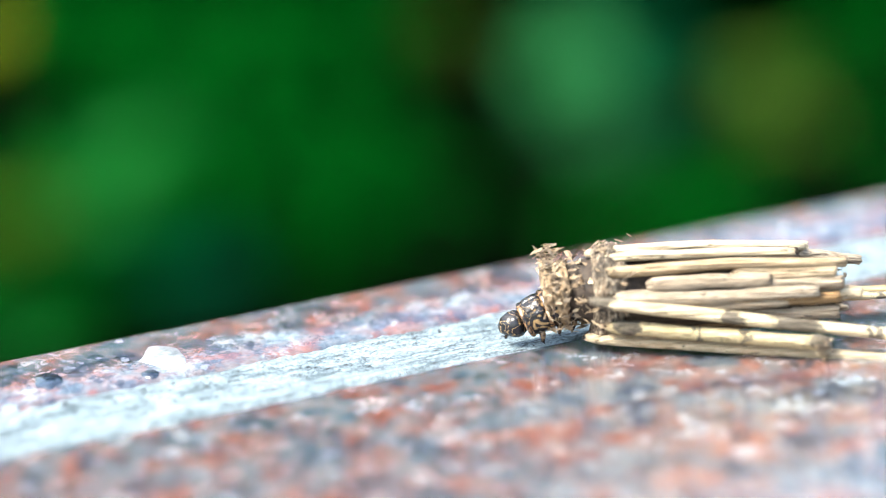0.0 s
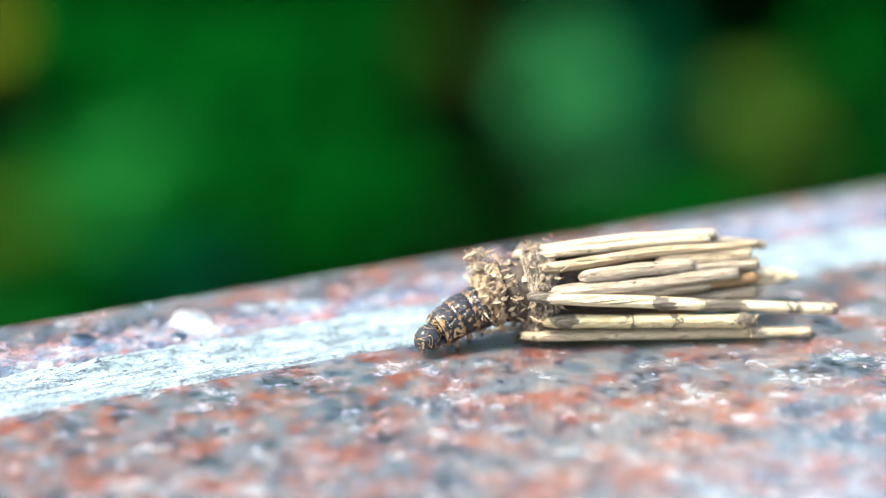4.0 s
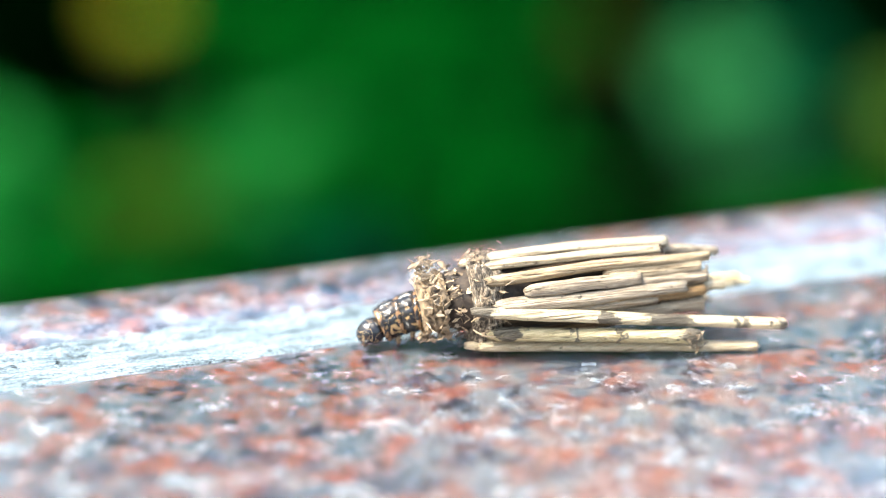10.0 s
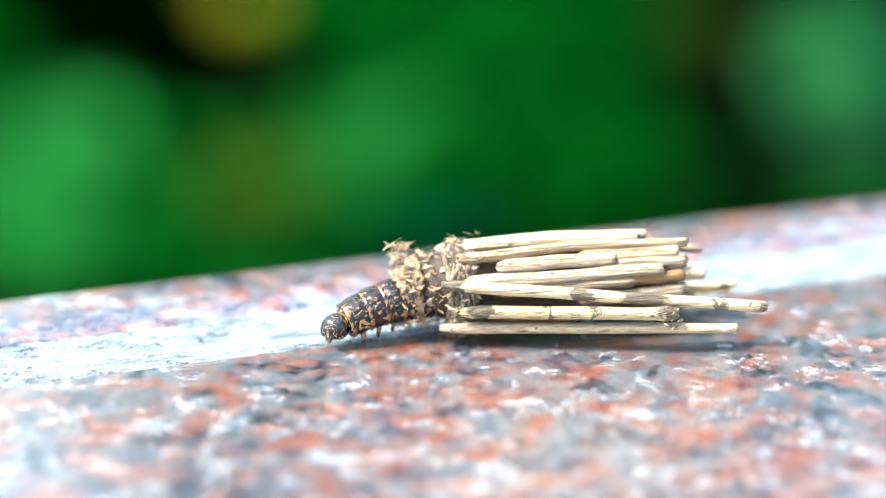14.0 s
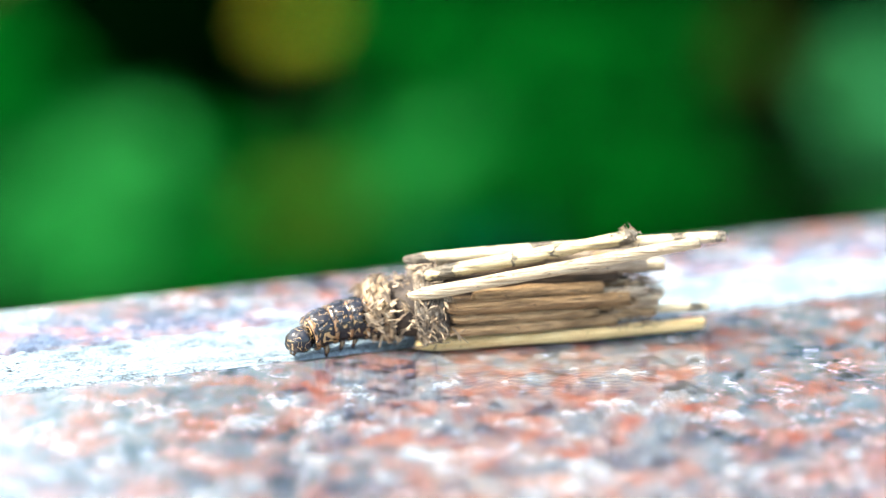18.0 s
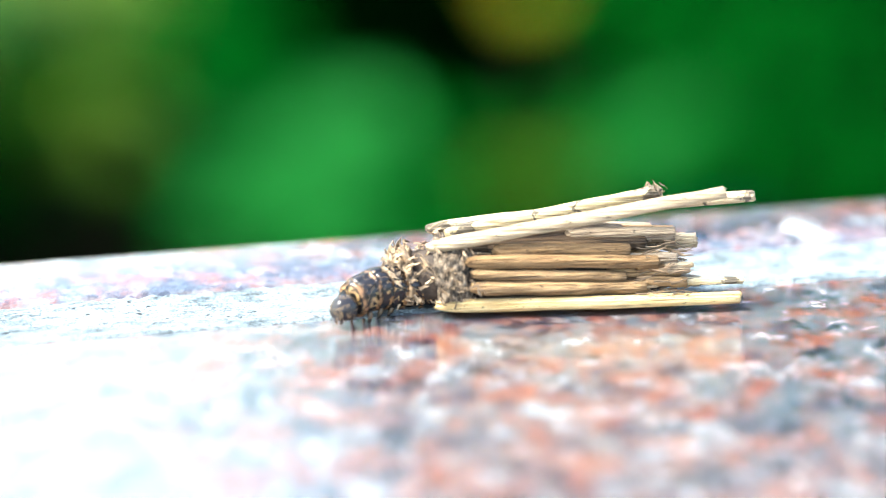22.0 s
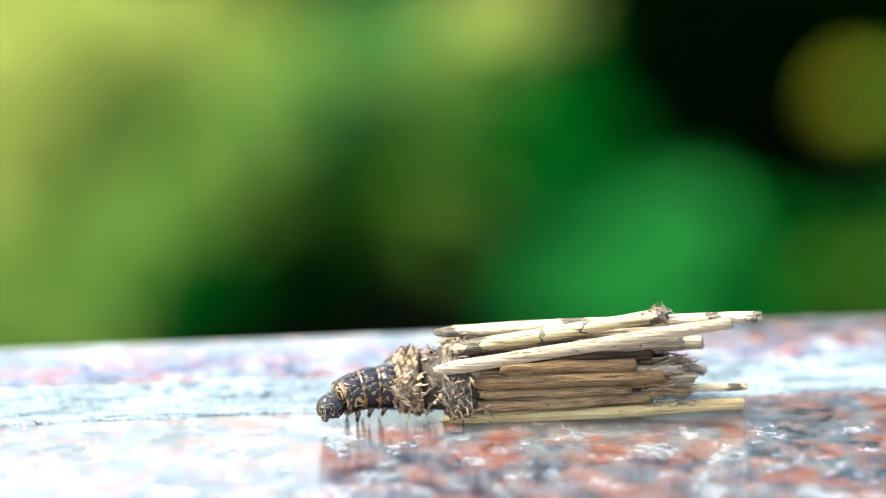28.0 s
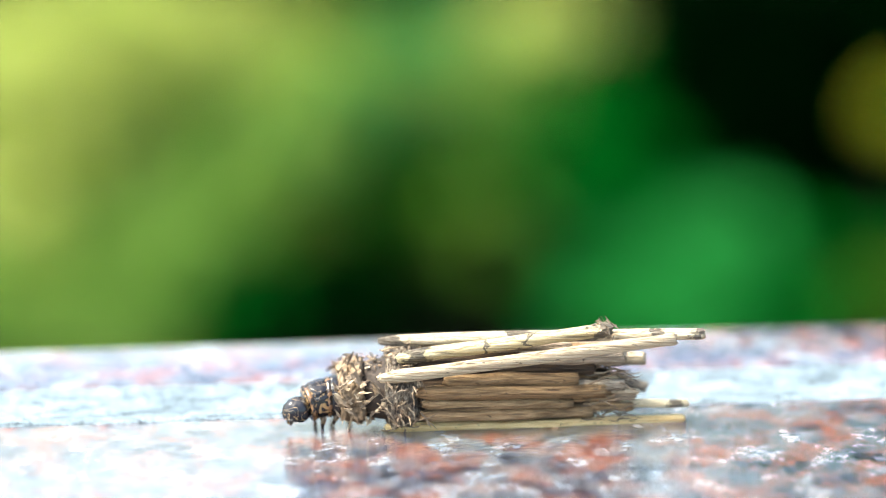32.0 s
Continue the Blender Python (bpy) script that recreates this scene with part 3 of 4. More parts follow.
def tree(x, y, height, spread, seed):
    """A broad evergreen: tapered trunk, limbs and a ragged crown of many leaves."""
    rng = random.Random(seed)
    root = thing("tree", "tall dark evergreen tree beyond the bed, unseen, added to block reflected sky", "tree", pose(x, y, 0), "trees beyond the bed")
    bm = bmesh.new()
    tube(bm, [Vector((0, 0, -0.1)), Vector((0.05, 0, height * 0.3)), Vector((0, 0.08, height * 0.6)), Vector((0.05, 0, height * 0.92))], [0.17, 0.13, 0.08, 0.02], 12)
    part("trunk", bm, BARK, root)
    tips = []
    for k in range(14):
        a, f = k * 2.4, 0.22 + 0.7 * k / 14
        reach = spread * (1.1 - 0.75 * f) * rng.uniform(0.8, 1.1)
        foot = Vector((0.03, 0.03, height * f))
        tip = foot + Vector((math.cos(a) * reach, math.sin(a) * reach, 0.25 * reach))
        bm = bmesh.new()
        tube(bm, [foot, (foot + tip) / 2 + Vector((0, 0, 0.1)), tip], [0.05, 0.035, 0.012], 7)
        part("limb", bm, BARK, root)
        tips += [foot + (tip - foot) * q for q in (0.45, 0.75, 1.0)]
    bm = bmesh.new()
    for k in range(2600):
        c = tips[k % len(tips)] + Vector((rng.gauss(0, 1), rng.gauss(0, 1), rng.gauss(0, 0.8))) * spread * 0.24
        a = rng.uniform(0, 6.28)
        leaf_faces(bm, Vector((c.x, c.y, max(c.z, 0.2))), Vector((math.cos(a), math.sin(a), rng.uniform(-0.7, 0.3))).normalized(), Vector((rng.uniform(-0.6, 0.6), rng.uniform(-0.6, 0.6), 1)), rng.uniform(0.2, 0.34), rng.uniform(0.1, 0.16), 0.2)
    part("crown", bm, LEAVES["mid"], root)
    return root


# unseen trees, added to keep bright sky out of the stone's reflections
for n, (x, y, h, s) in enumerate(((2.05, 8.5, 5.6, 0.75), (2.8, 8.3, 5.8, 0.95), (3.75, 8.0, 5.6, 0.9), (5.2, 7.2, 3.3, 1.3), (6.6, 6.0, 3.2, 1.4), (7.8, 4.6, 3.2, 1.4), (8.6, 3.0, 3.2, 1.4))):
    tree(x, y, h, s, 40 + n)


# ---- the bagworm: case of stalks, larva ----
AXIS = 3.1             # height of the case's axis over the stone, in plan units


def at(x, r, phi):
    """A place on the case: along it, out from its axis, and round it (0 up, 90 towards -y)."""
    a = radians(phi)
    return Vector((x, -r * math.sin(a), r * math.cos(a))) * UNIT


bagworm = thing("bagworm", "bagworm caterpillar dragging its case of dry straw stalks over the stone", "insect")
case = new("case")
case.parent = bagworm
case["label"] = "case of dry stalks and bark flakes bound with silk"


def stalk(x0, x1, r0, r1, phi0, phi1, rad, material, seed, label="", bow=0.0, node_at=None):
    """One dry stalk laid along the case, a little bent, with a split cut end."""
    rng = random.Random(seed)
    bm = bmesh.new()
    n = 22
    foot, tip = at(x0, r0, phi0), at(x1, r1, phi1)
    pts, radii = [], []
    for k in range(n):
        f = k / (n - 1)
        p = foot.lerp(tip, f)
        p += at(0, bow * math.sin(math.pi * f), phi0 + (phi1 - phi0) * f)
        p += Vector((0, noise.noise((f * 3, seed, 0)), noise.noise((f * 3, seed, 9)))) * 0.09 * UNIT
        pts.append(p)
        swell = 1 + 0.10 * noise.noise((f * 6, seed, 4)) - 0.12 * f
        if node_at is not None:
            swell += 0.45 * math.exp(-((x0 + (x1 - x0) * f - node_at) / 0.28) ** 2)
            if x0 + (x1 - x0) * f > node_at + 0.3:
                swell -= 0.18
        swell *= min(1.0, 0.6 + 7 * f)
        radii.append(rad * UNIT * swell)
    pts.insert(0, pts[0] + (pts[0] - pts[1]) * 0.08)
    radii.insert(0, radii[0] * 0.72)
    pts.append(pts[-1] + (pts[-1] - pts[-2]) * 0.1)
    radii.append(radii[-1] * 0.7)
    rings = tube(bm, pts, radii, 12, True, rng.uniform(0.82, 1.0), 0.12, rng)
    for ring in (rings[0], rings[-1]):
        for v in ring:
            v.co.x += rng.uniform(-0.14, 0.14) * UNIT
    return part("stalk", bm, material, case, label)


OUTER = [
    # x0, x1, r0, r1, phi0, phi1, radius, material, label, bow, node
    (-0.1, 12.6, 2.25, 2.35, -4, 0, 0.36, STRAW_CREAM, "", 0.25, None),
    (11.6, 16.1, 2.05, 1.3, 0, -31, 0.38, STRAW_GREY, "", 0.0, None),
    (0.4, 11.9, 2.35, 2.45, 20, 18, 0.36, STRAW_CREAM, "", 0.25, None),
    (0.6, 14.8, 2.5, 2.5, 44, 38, 0.40, STRAW, "", 0.40, None),
    (3.2, 10.3, 2.85, 2.77, 63, 60, 0.45, STRAW_GREY, "", 0.1, None),
    (1.2, 13.1, 2.75, 2.54, 79, 76, 0.52, STRAW_GREY, "", 0.15, None),
    (3.0, 11.3, 2.65, 2.5, 92, 90, 0.45, STRAW_GREY, "", 0.1, None),
    (12.0, 15.8, 1.9, 1.8, 84, 88, 0.50, STRAW_CREAM, "", 0.0, None),
    (-0.1, 18.9, 3.0, 4.67, 79, 112.6, 0.40, STRAW_BANDED, "pale stalk with charred dark bands", 0.1, None),
    (0.9, 13.5, 2.9, 5.05, 114, 110.1, 0.42, STRAW_NODED, "yellowish grass stalk ending in a dark node", 0.0, 13.1),
    (-0.2, 17.1, 2.9, 5.43, 140, 122.6, 0.42, STRAW_CREAM, "cream split stalk lying slantwise", 0.0, None),
    (2.0, 13.2, 2.45, 1.85, 157, 159.5, 0.45, STRAW_BROWN, "", 0.1, None),
    (2.3, 11.3, 2.42, 1.78, 175, 186, 0.34, STRAW_BROWN, "", 0.05, None),
    (2.2, 12.5, 2.40, 1.85, 193, 207, 0.42, STRAW_BROWN, "", 0.05, None),
    (3.6, 11.6, 2.5, 2.1, 142, 140, 0.42, STRAW_BROWN, "", 0.05, None),
    (0.2, 18.0, 2.48, 2.15, 218, 228, 0.44, STRAW_PAINTED_LIT, "cream stalk under the case, lightly stained, sunlight put into its colour", 0.12, None),
]
UNDER = [
    (12.6, 18.3, 1.3, 1.3, 205, 208, 0.26, STRAW_TIPPED, "thin pale straw with a black tip", 0.0, None),
    (1.0, 12.6, 1.75, 1.7, 232, 231, 0.42, STRAW_GREY, "", 0.2, None),
    (1.4, 13.2, 1.25, 1.25, 256, 256, 0.38, STRAW, "", 0.2, None),
    (0.8, 11.6, 1.2, 1.2, 280, 280, 0.38, STRAW_BROWN, "", 0.2, None),
    (1.2, 13.2, 1.45, 1.45, 304, 304, 0.40, STRAW_GREY, "", 0.2, None),
    (0.8, 12.4, 2.2, 2.25, 308, 310, 0.42, STRAW, "", 0.2, None),
    (1.0, 13.0, 2.1, 2.15, 332, 333, 0.38, STRAW_CREAM, "", 0.2, None),
    (3.4, 12.2, 2.0, 2.08, 8, 10, 0.49, STRAW_GAP_SHADE, "", 0.1, None),
    (3.4, 12.2, 2.0, 2.08, 30, 28, 0.49, STRAW_GAP_SHADE, "", 0.1, None),
    (3.0, 11.6, 2.0, 2.05, 100, 98, 0.52, STRAW_GAP_SHADE, "", 0.1, None),
    (3.0, 12.6, 2.0, 2.05, 120, 118, 0.52, STRAW_GAP_SHADE, "", 0.1, None),
    (3.0, 12.4, 1.7, 1.3, 200, 205, 0.42, STRAW_GAP_SHADE, "", 0.0, None),
]
# second layer, short pieces between the long ones
SHORT = [
    (2.4, 9.0, 2.1, 2.15, 8, 8, 0.45, STRAW_GAP_SHADE, "", 0.1, None),
    (4.0, 13.4, 2.15, 2.05, 36, 38, 0.45, STRAW_GAP_SHADE, "", 0.1, None),
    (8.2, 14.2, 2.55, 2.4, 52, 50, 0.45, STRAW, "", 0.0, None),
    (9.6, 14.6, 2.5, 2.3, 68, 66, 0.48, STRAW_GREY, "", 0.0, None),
    (1.6, 8.0, 2.15, 2.15, 92, 90, 0.48, STRAW_GAP_SHADE, "", 0.0, None),
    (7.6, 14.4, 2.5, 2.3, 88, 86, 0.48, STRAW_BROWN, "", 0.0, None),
    (2.0, 9.6, 2.15, 2.15, 118, 116, 0.5, STRAW_GAP_SHADE, "", 0.0, None),
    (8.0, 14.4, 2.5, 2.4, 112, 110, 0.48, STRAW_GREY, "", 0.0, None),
    (2.0, 12.0, 1.95, 1.6, 148, 149, 0.42, STRAW_GAP_SHADE, "", 0.0, None),
    (9.6, 14.4, 1.7, 1.6, 150, 150, 0.40, STRAW_GREY, "", 0.0, None),
    (10.2, 14.6, 1.5, 1.3, 176, 178, 0.36, STRAW_BROWN, "", 0.0, None),
]
for n, (x0, x1, r0, r1, p0, p1, rad, mat, label, bow, node_at) in enumerate(OUTER + UNDER + SHORT):
    stalk(x0, x1, r0, r1, p0, p1, rad, mat, 11 + n, label, bow, node_at)

# broken stubs of stalks in the frayed tail
rng = random.Random(21)
for n in range(16):
    x, phi, r = rng.uniform(11.0, 13.0), 122 + 6.2 * n + rng.uniform(-4, 4), rng.uniform(0.9, 1.75)
    stalk(x, x + rng.uniform(1.5, 2.6), r, r + rng.uniform(-0.35, 0.25), phi, phi + rng.uniform(-6, 6), rng.uniform(0.18, 0.34), (STRAW_BROWN, STRAW_GREY, STRAW, STRAW_BROWN)[n % 4], 90 + n)

# silk bag inside the stalks, the felt that binds their ends, and the ruffled collar
bm = bmesh.new()
tube(bm, [Vector((x * UNIT, 0, 0)) for x in (-1.2, -0.2, 0.6, 2.5, 6, 10, 12.5, 13.8)], [r * UNIT for r in (1.6, 1.9, 2.0, 2.0, 1.8, 1.5, 1.3, 1.0)], 28)
for v in bm.verts:
    v.co.y = min(v.co.y, 1.2 * UNIT)
part("silk_bag", bm, SILK, case, "matted brown silk bag, darkened for the shade between stalks")
bm = bmesh.new()
pts, radii = [], []
for k in range(40):
    f = k / 39
    pts.append(Vector(((0.25 + 2.5 * f) * UNIT, 0, 0)))
    radii.append((2.1 + 0.75 * math.sin(math.pi * min(f * 1.1 + 0.12, 1)) ** 0.7 - 0.35 * f) * UNIT)
tube(bm, pts, radii, 72)
for v in bm.verts:
    out = Vector((0, v.co.y, v.co.z)).normalized()
    q = v.co / UNIT
    v.co += out * UNIT * (0.30 * noise.noise(q * 1.1) + 0.30 * noise.noise(q * 3.1) + 0.16 * noise.noise(q * 7.0)) + Vector((0.4 * noise.noise(q * 1.6), 0, 0)) * UNIT
    v.co.y = min(v.co.y, 1.4 * UNIT)
part("binding", bm, MATTED, case, "felt of grey and dark silk round the stalk ends")
bm = bmesh.new()
pts, radii = [], []
for k in range(34):
    f = k / 33
    pts.append(Vector(((-2.6 + 2.5 * f) * UNIT, 0, (-0.2 + 0.2 * f) * UNIT)))
    radii.append((1.5 + 0.34 * math.sin(math.pi * min(f * 1.3, 1)) - 0.25 * f * f + 0.22 * math.sin(f * 17) * (0.4 + 0.6 * f)) * UNIT)
tube(bm, pts, radii, 52)
for v in bm.verts:
    out = Vector((0, v.co.y, v.co.z)).normalized()
    q = v.co / UNIT
    v.co += out * UNIT * (0.40 * noise.noise(q * 1.3) + 0.46 * noise.noise(q * 3.4) + 0.30 * noise.noise(q * 8.0)) + Vector((0.3 * noise.noise(q * 2.6), 0, 0)) * UNIT
    v.co.y = min(v.co.y, 1.5 * UNIT)
part("collar", bm, RUFF, case, "ruffled tan collar of silk and bark bits")


def fibre_mesh(seed):
    """A thin torn fibre, bent."""
    rng = random.Random(seed)
    bm = bmesh.new()
    bend, twist = rng.uniform(-0.35, 0.35), rng.uniform(-0.3, 0.3)
    tube(bm, [Vector((f, bend * f * f, twist * f * (1 - f) + 0.1 * rng.uniform(-1, 1))) * UNIT for f in (0.0, 0.25, 0.5, 0.75, 1.0)], [0.05 * UNIT, 0.055 * UNIT, 0.045 * UNIT, 0.035 * UNIT, 0.01 * UNIT], 5)
    me = bpy.data.meshes.new("fibre")
    bm.to_mesh(me)
    bm.free()
    me.materials.append(FIBRE)
    return me


fibres = [fibre_mesh(s) for s in range(6)]
rng = random.Random(8)
for k in range(118):
    if k < 92:        # frayed tail
        x, r, phi, size, spread = rng.uniform(10.8, 14.2), rng.uniform(0.9, 2.3), rng.uniform(80, 225), rng.uniform(0.7, 1.9), 26
    else:             # loose threads over the bound ends
        x, r, phi, size, spread = rng.uniform(-0.4, 2.2), rng.uniform(2.6, 3.05), rng.uniform(30, 230), rng.uniform(0.6, 1.5), 75
    if k > 109:
        x, r, phi, spread = rng.uniform(0.6, 1.9), rng.uniform(3.0, 3.3), rng.uniform(150, 200), 88
    ob = new("fibre", fibres[k % 6])
    ob.parent = case
    ob.matrix_basis = Matrix.Translation(at(x, r, phi)) @ Euler((radians(rng.uniform(0, 360)), radians(rng.uniform(-spread, spread)), radians(rng.uniform(-spread, spread)))).to_matrix().to_4x4() @ Matrix.Diagonal((size, 1, 1, 1))


def flake_mesh(name, seed, material):
    """A torn bark flake, bent, with a ragged outline."""
    rng = random.Random(seed)
    bm = bmesh.new()
    n = 9
    ring = []
    for k in range(n):
        a = 2 * math.pi * k / n
        r = rng.uniform(0.3, 1.25)
        ring.append((math.cos(a) * r, math.sin(a) * r * rng.uniform(0.5, 0.9), rng.uniform(-0.3, 0.3)))
    top = [bm.verts.new(Vector(p) * UNIT * 0.5) for p in ring]
    low = [bm.verts.new((Vector(p) * 0.95 + Vector((0, 0, -0.08))) * UNIT * 0.5) for p in ring]
    ct = bm.verts.new((0, 0, 0.07 * UNIT))
    cl = bm.verts.new((0, 0, 0.02 * UNIT))
    for k in range(n):
        j = (k + 1) % n
        bm.faces.new((top[k], top[j], ct))
        bm.faces.new((low[j], low[k], cl))
        bm.faces.new((top[k], low[k], low[j], top[j]))
    me = bpy.data.meshes.new(name)
    bm.to_mesh(me)
    bm.free()
    me.materials.append(material)
    return me


flakes = [flake_mesh("flake", s, FLAKE) for s in range(7)]
rng = random.Random(5)
for k in range(290):
    f = rng.random()
    if k < 190:       # ruff round the mouth
        x = -2.8 + 2.8 * f
        r = 1.7 + 0.3 * math.sin(f * math.pi) + rng.uniform(-0.15, 0.35)
        size = rng.uniform(0.3, 0.75)
    elif k < 258:     # matted band where the stalks are bound
        x = rng.uniform(0.1, 2.7)
        r = 2.95 + rng.uniform(-0.25, 0.3)
        size = rng.uniform(0.2, 0.6)
    else:             # frayed end
        x = rng.uniform(12.2, 15.2)
        r = rng.uniform(0.4, 1.7)
        size = rng.uniform(0.3, 0.7)
    phi = rng.uniform(0, 360)
    if k >= 276:            # torn fibres at the dark node
        x, r, phi, size = rng.gauss(13.1, 0.25), 5.1 + rng.uniform(0.1, 0.42), rng.gauss(109.5, 5), rng.uniform(0.25, 0.5)
    if 150 <= k < 190:      # pale tuft on top of the ruff
        x, r, phi, size = rng.uniform(-2.9, -1.9), rng.uniform(1.9, 2.9), rng.gauss(-8, 14), rng.uniform(0.35, 0.7)
    ob = new("flake", flakes[k % 7])
    ob.parent = case
    p = at(x, r, phi)
    p.y = min(p.y, 1.2 * UNIT)
    if k < 190:
        p.z -= 0.2 * UNIT * (1 - f)
    ob.matrix_basis = Matrix.Translation(p) @ Euler((radians(phi + rng.uniform(-30, 30)), radians(rng.uniform(-38, 38)), radians(rng.uniform(-70, 70)))).to_matrix().to_4x4() @ Matrix.Diagonal((size * rng.uniform(1.0, 2.4), size * rng.uniform(0.4, 0.9), size, 1))


# ---- the larva: head, three breast rings with legs, hind rings inside the collar ----
def ring_mesh(length, radius, taper, bulge):
    """One body ring along x, swollen in the middle and folded at its ends."""
    bm = bmesh.new()
    pts, radii = [], []
    for f in (0.0, 0.06, 0.14, 0.3, 0.5, 0.7, 0.86, 0.94, 1.0):
        pts.append(Vector(((f - 0.5) * length * UNIT, 0, 0)))
        radii.append(radius * UNIT * (1 - taper * (0.5 - f)) * (0.84 + bulge * math.sin(math.pi * min(max(f, 0.02), 0.98)) ** 0.5))
    tube(bm, pts, radii, 24)
    return bm


def leg(parent, x, y, z, size, name="leg"):
    """A short jointed hooked leg."""
    bm = bmesh.new()
    s = -1 if y < 0 else 1
    pts = [Vector((x, y, z)), Vector((x - 0.12, y + 0.28 * s, z - 0.42)), Vector((x - 0.3, y + 0.30 * s, z - 0.78)), Vector((x - 0.28, y + 0.2 * s, z - 1.0))]
    tube(bm, [p * UNIT * size for p in pts], [r * UNIT * size for r in (0.26, 0.2, 0.12, 0.03)], 8)
    return part(name, bm, CLAW, parent)


bm = bmesh.new()
pts = [Vector((x * UNIT, 0, z * UNIT)) for x, z in ((-0.86, -0.32), (-0.83, -0.27), (-0.72, -0.18), (-0.5, -0.05), (-0.2, 0), (0.15, 0), (0.45, 0))]
tube(bm, pts, [0.82 * r * UNIT for r in (0.15, 0.45, 0.7, 0.9, 1.0, 0.98, 0.8)], 26)
head = part("head", bm, HEADSKIN, bagworm, "dark round head with cream marbling")
for s in (-1, 1):
    bm = bmesh.new()
    tube(bm, [Vector((-0.74, 0.24 * s, -0.36)) * UNIT, Vector((-0.88, 0.18 * s, -0.52)) * UNIT, Vector((-0.85, 0.05 * s, -0.64)) * UNIT], [0.12 * UNIT, 0.09 * UNIT, 0.03 * UNIT], 8)
    part("jaw", bm, CLAW, head)
    bm = bmesh.new()
    bmesh.ops.create_icosphere(bm, subdivisions=2, radius=0.09 * UNIT)
    bmesh.ops.translate(bm, vec=Vector((-0.58, 0.50 * s, -0.18)) * UNIT, verts=bm.verts)
    part("eye", bm, CLAW, head)


def back_plate(k, length, radius, p0, p1, name, label):
    """A dark shield on the back of ring k, from p0 to p1 degrees off the top, with a wavy rim."""
    bm = bmesh.new()
    rows = []
    for f in (-0.25, -0.24, -0.15, -0.02, 0.12, 0.26, 0.38, 0.45, 0.46):
        g = f + 0.5
        lift = 0.97 if f in (-0.25, 0.46) else 1.03
        r = radius * (1 - 0.1 * (0.5 - g)) * (0.86 + 0.16 * math.sin(math.pi * g) ** 0.5)
        row = []
        for j, q in enumerate(np.linspace(0, 1, 11)):
            wave = 3.5 * noise.noise((f * 5 + k * 3, p0 * 0.1, q * 2)) * (1 if abs(p0) > 10 else 0.3)
            p = p0 + (p1 - p0) * q + wave
            edge = 0.97 if j in (0, 10) else lift
            row.append(bm.verts.new(Vector((f * length + 0.04 * noise.noise((p * 0.08, k, f * 2)), -math.sin(radians(p)) * r * edge, math.cos(radians(p)) * r * edge)) * UNIT))
        rows.append(row)
    for a, b in zip(rows, rows[1:]):
        for j in range(10):
            bm.faces.new((a[j], a[j + 1], b[j + 1], b[j]))
    return part(name, bm, PLATE, rings[k], label)


rings = []
for k, (length, radius) in enumerate(((1.5, 1.13), (1.3, 1.23), (1.28, 1.31), (1.4, 1.36), (1.5, 1.38))):
    body = part("body_ring", ring_mesh(length, radius, 0.1, 0.17), SKIN, bagworm)
    rings.append(body)
    bm = bmesh.new()
    tube(bm, [Vector((-0.38 * length + d, 0, 0)) * UNIT for d in (-0.16, -0.12, -0.03, 0.06, 0.12, 0.15)], [radius * UNIT * q for q in (0.84, 0.955, 0.99, 0.99, 0.97, 0.86)], 28)
    part("skin_fold", bm, RIM, body, "tan fold round the front of the ring")
    back_plate(k, length, radius, -14, 14, "back_plate", "glossy black strip along the back")
    for s in (-1, 1):
        back_plate(k, length, radius, 18 * s, 54 * s, "back_plate", "glossy slate-black shield")
        back_plate(k, length, radius, 59 * s, 73 * s, "side_plate", "narrow wavy black side stripe")
    if k < 3:
        for s in (-1, 1):
            leg(body, 0.0, 0.5 * s, -0.80, 0.9)


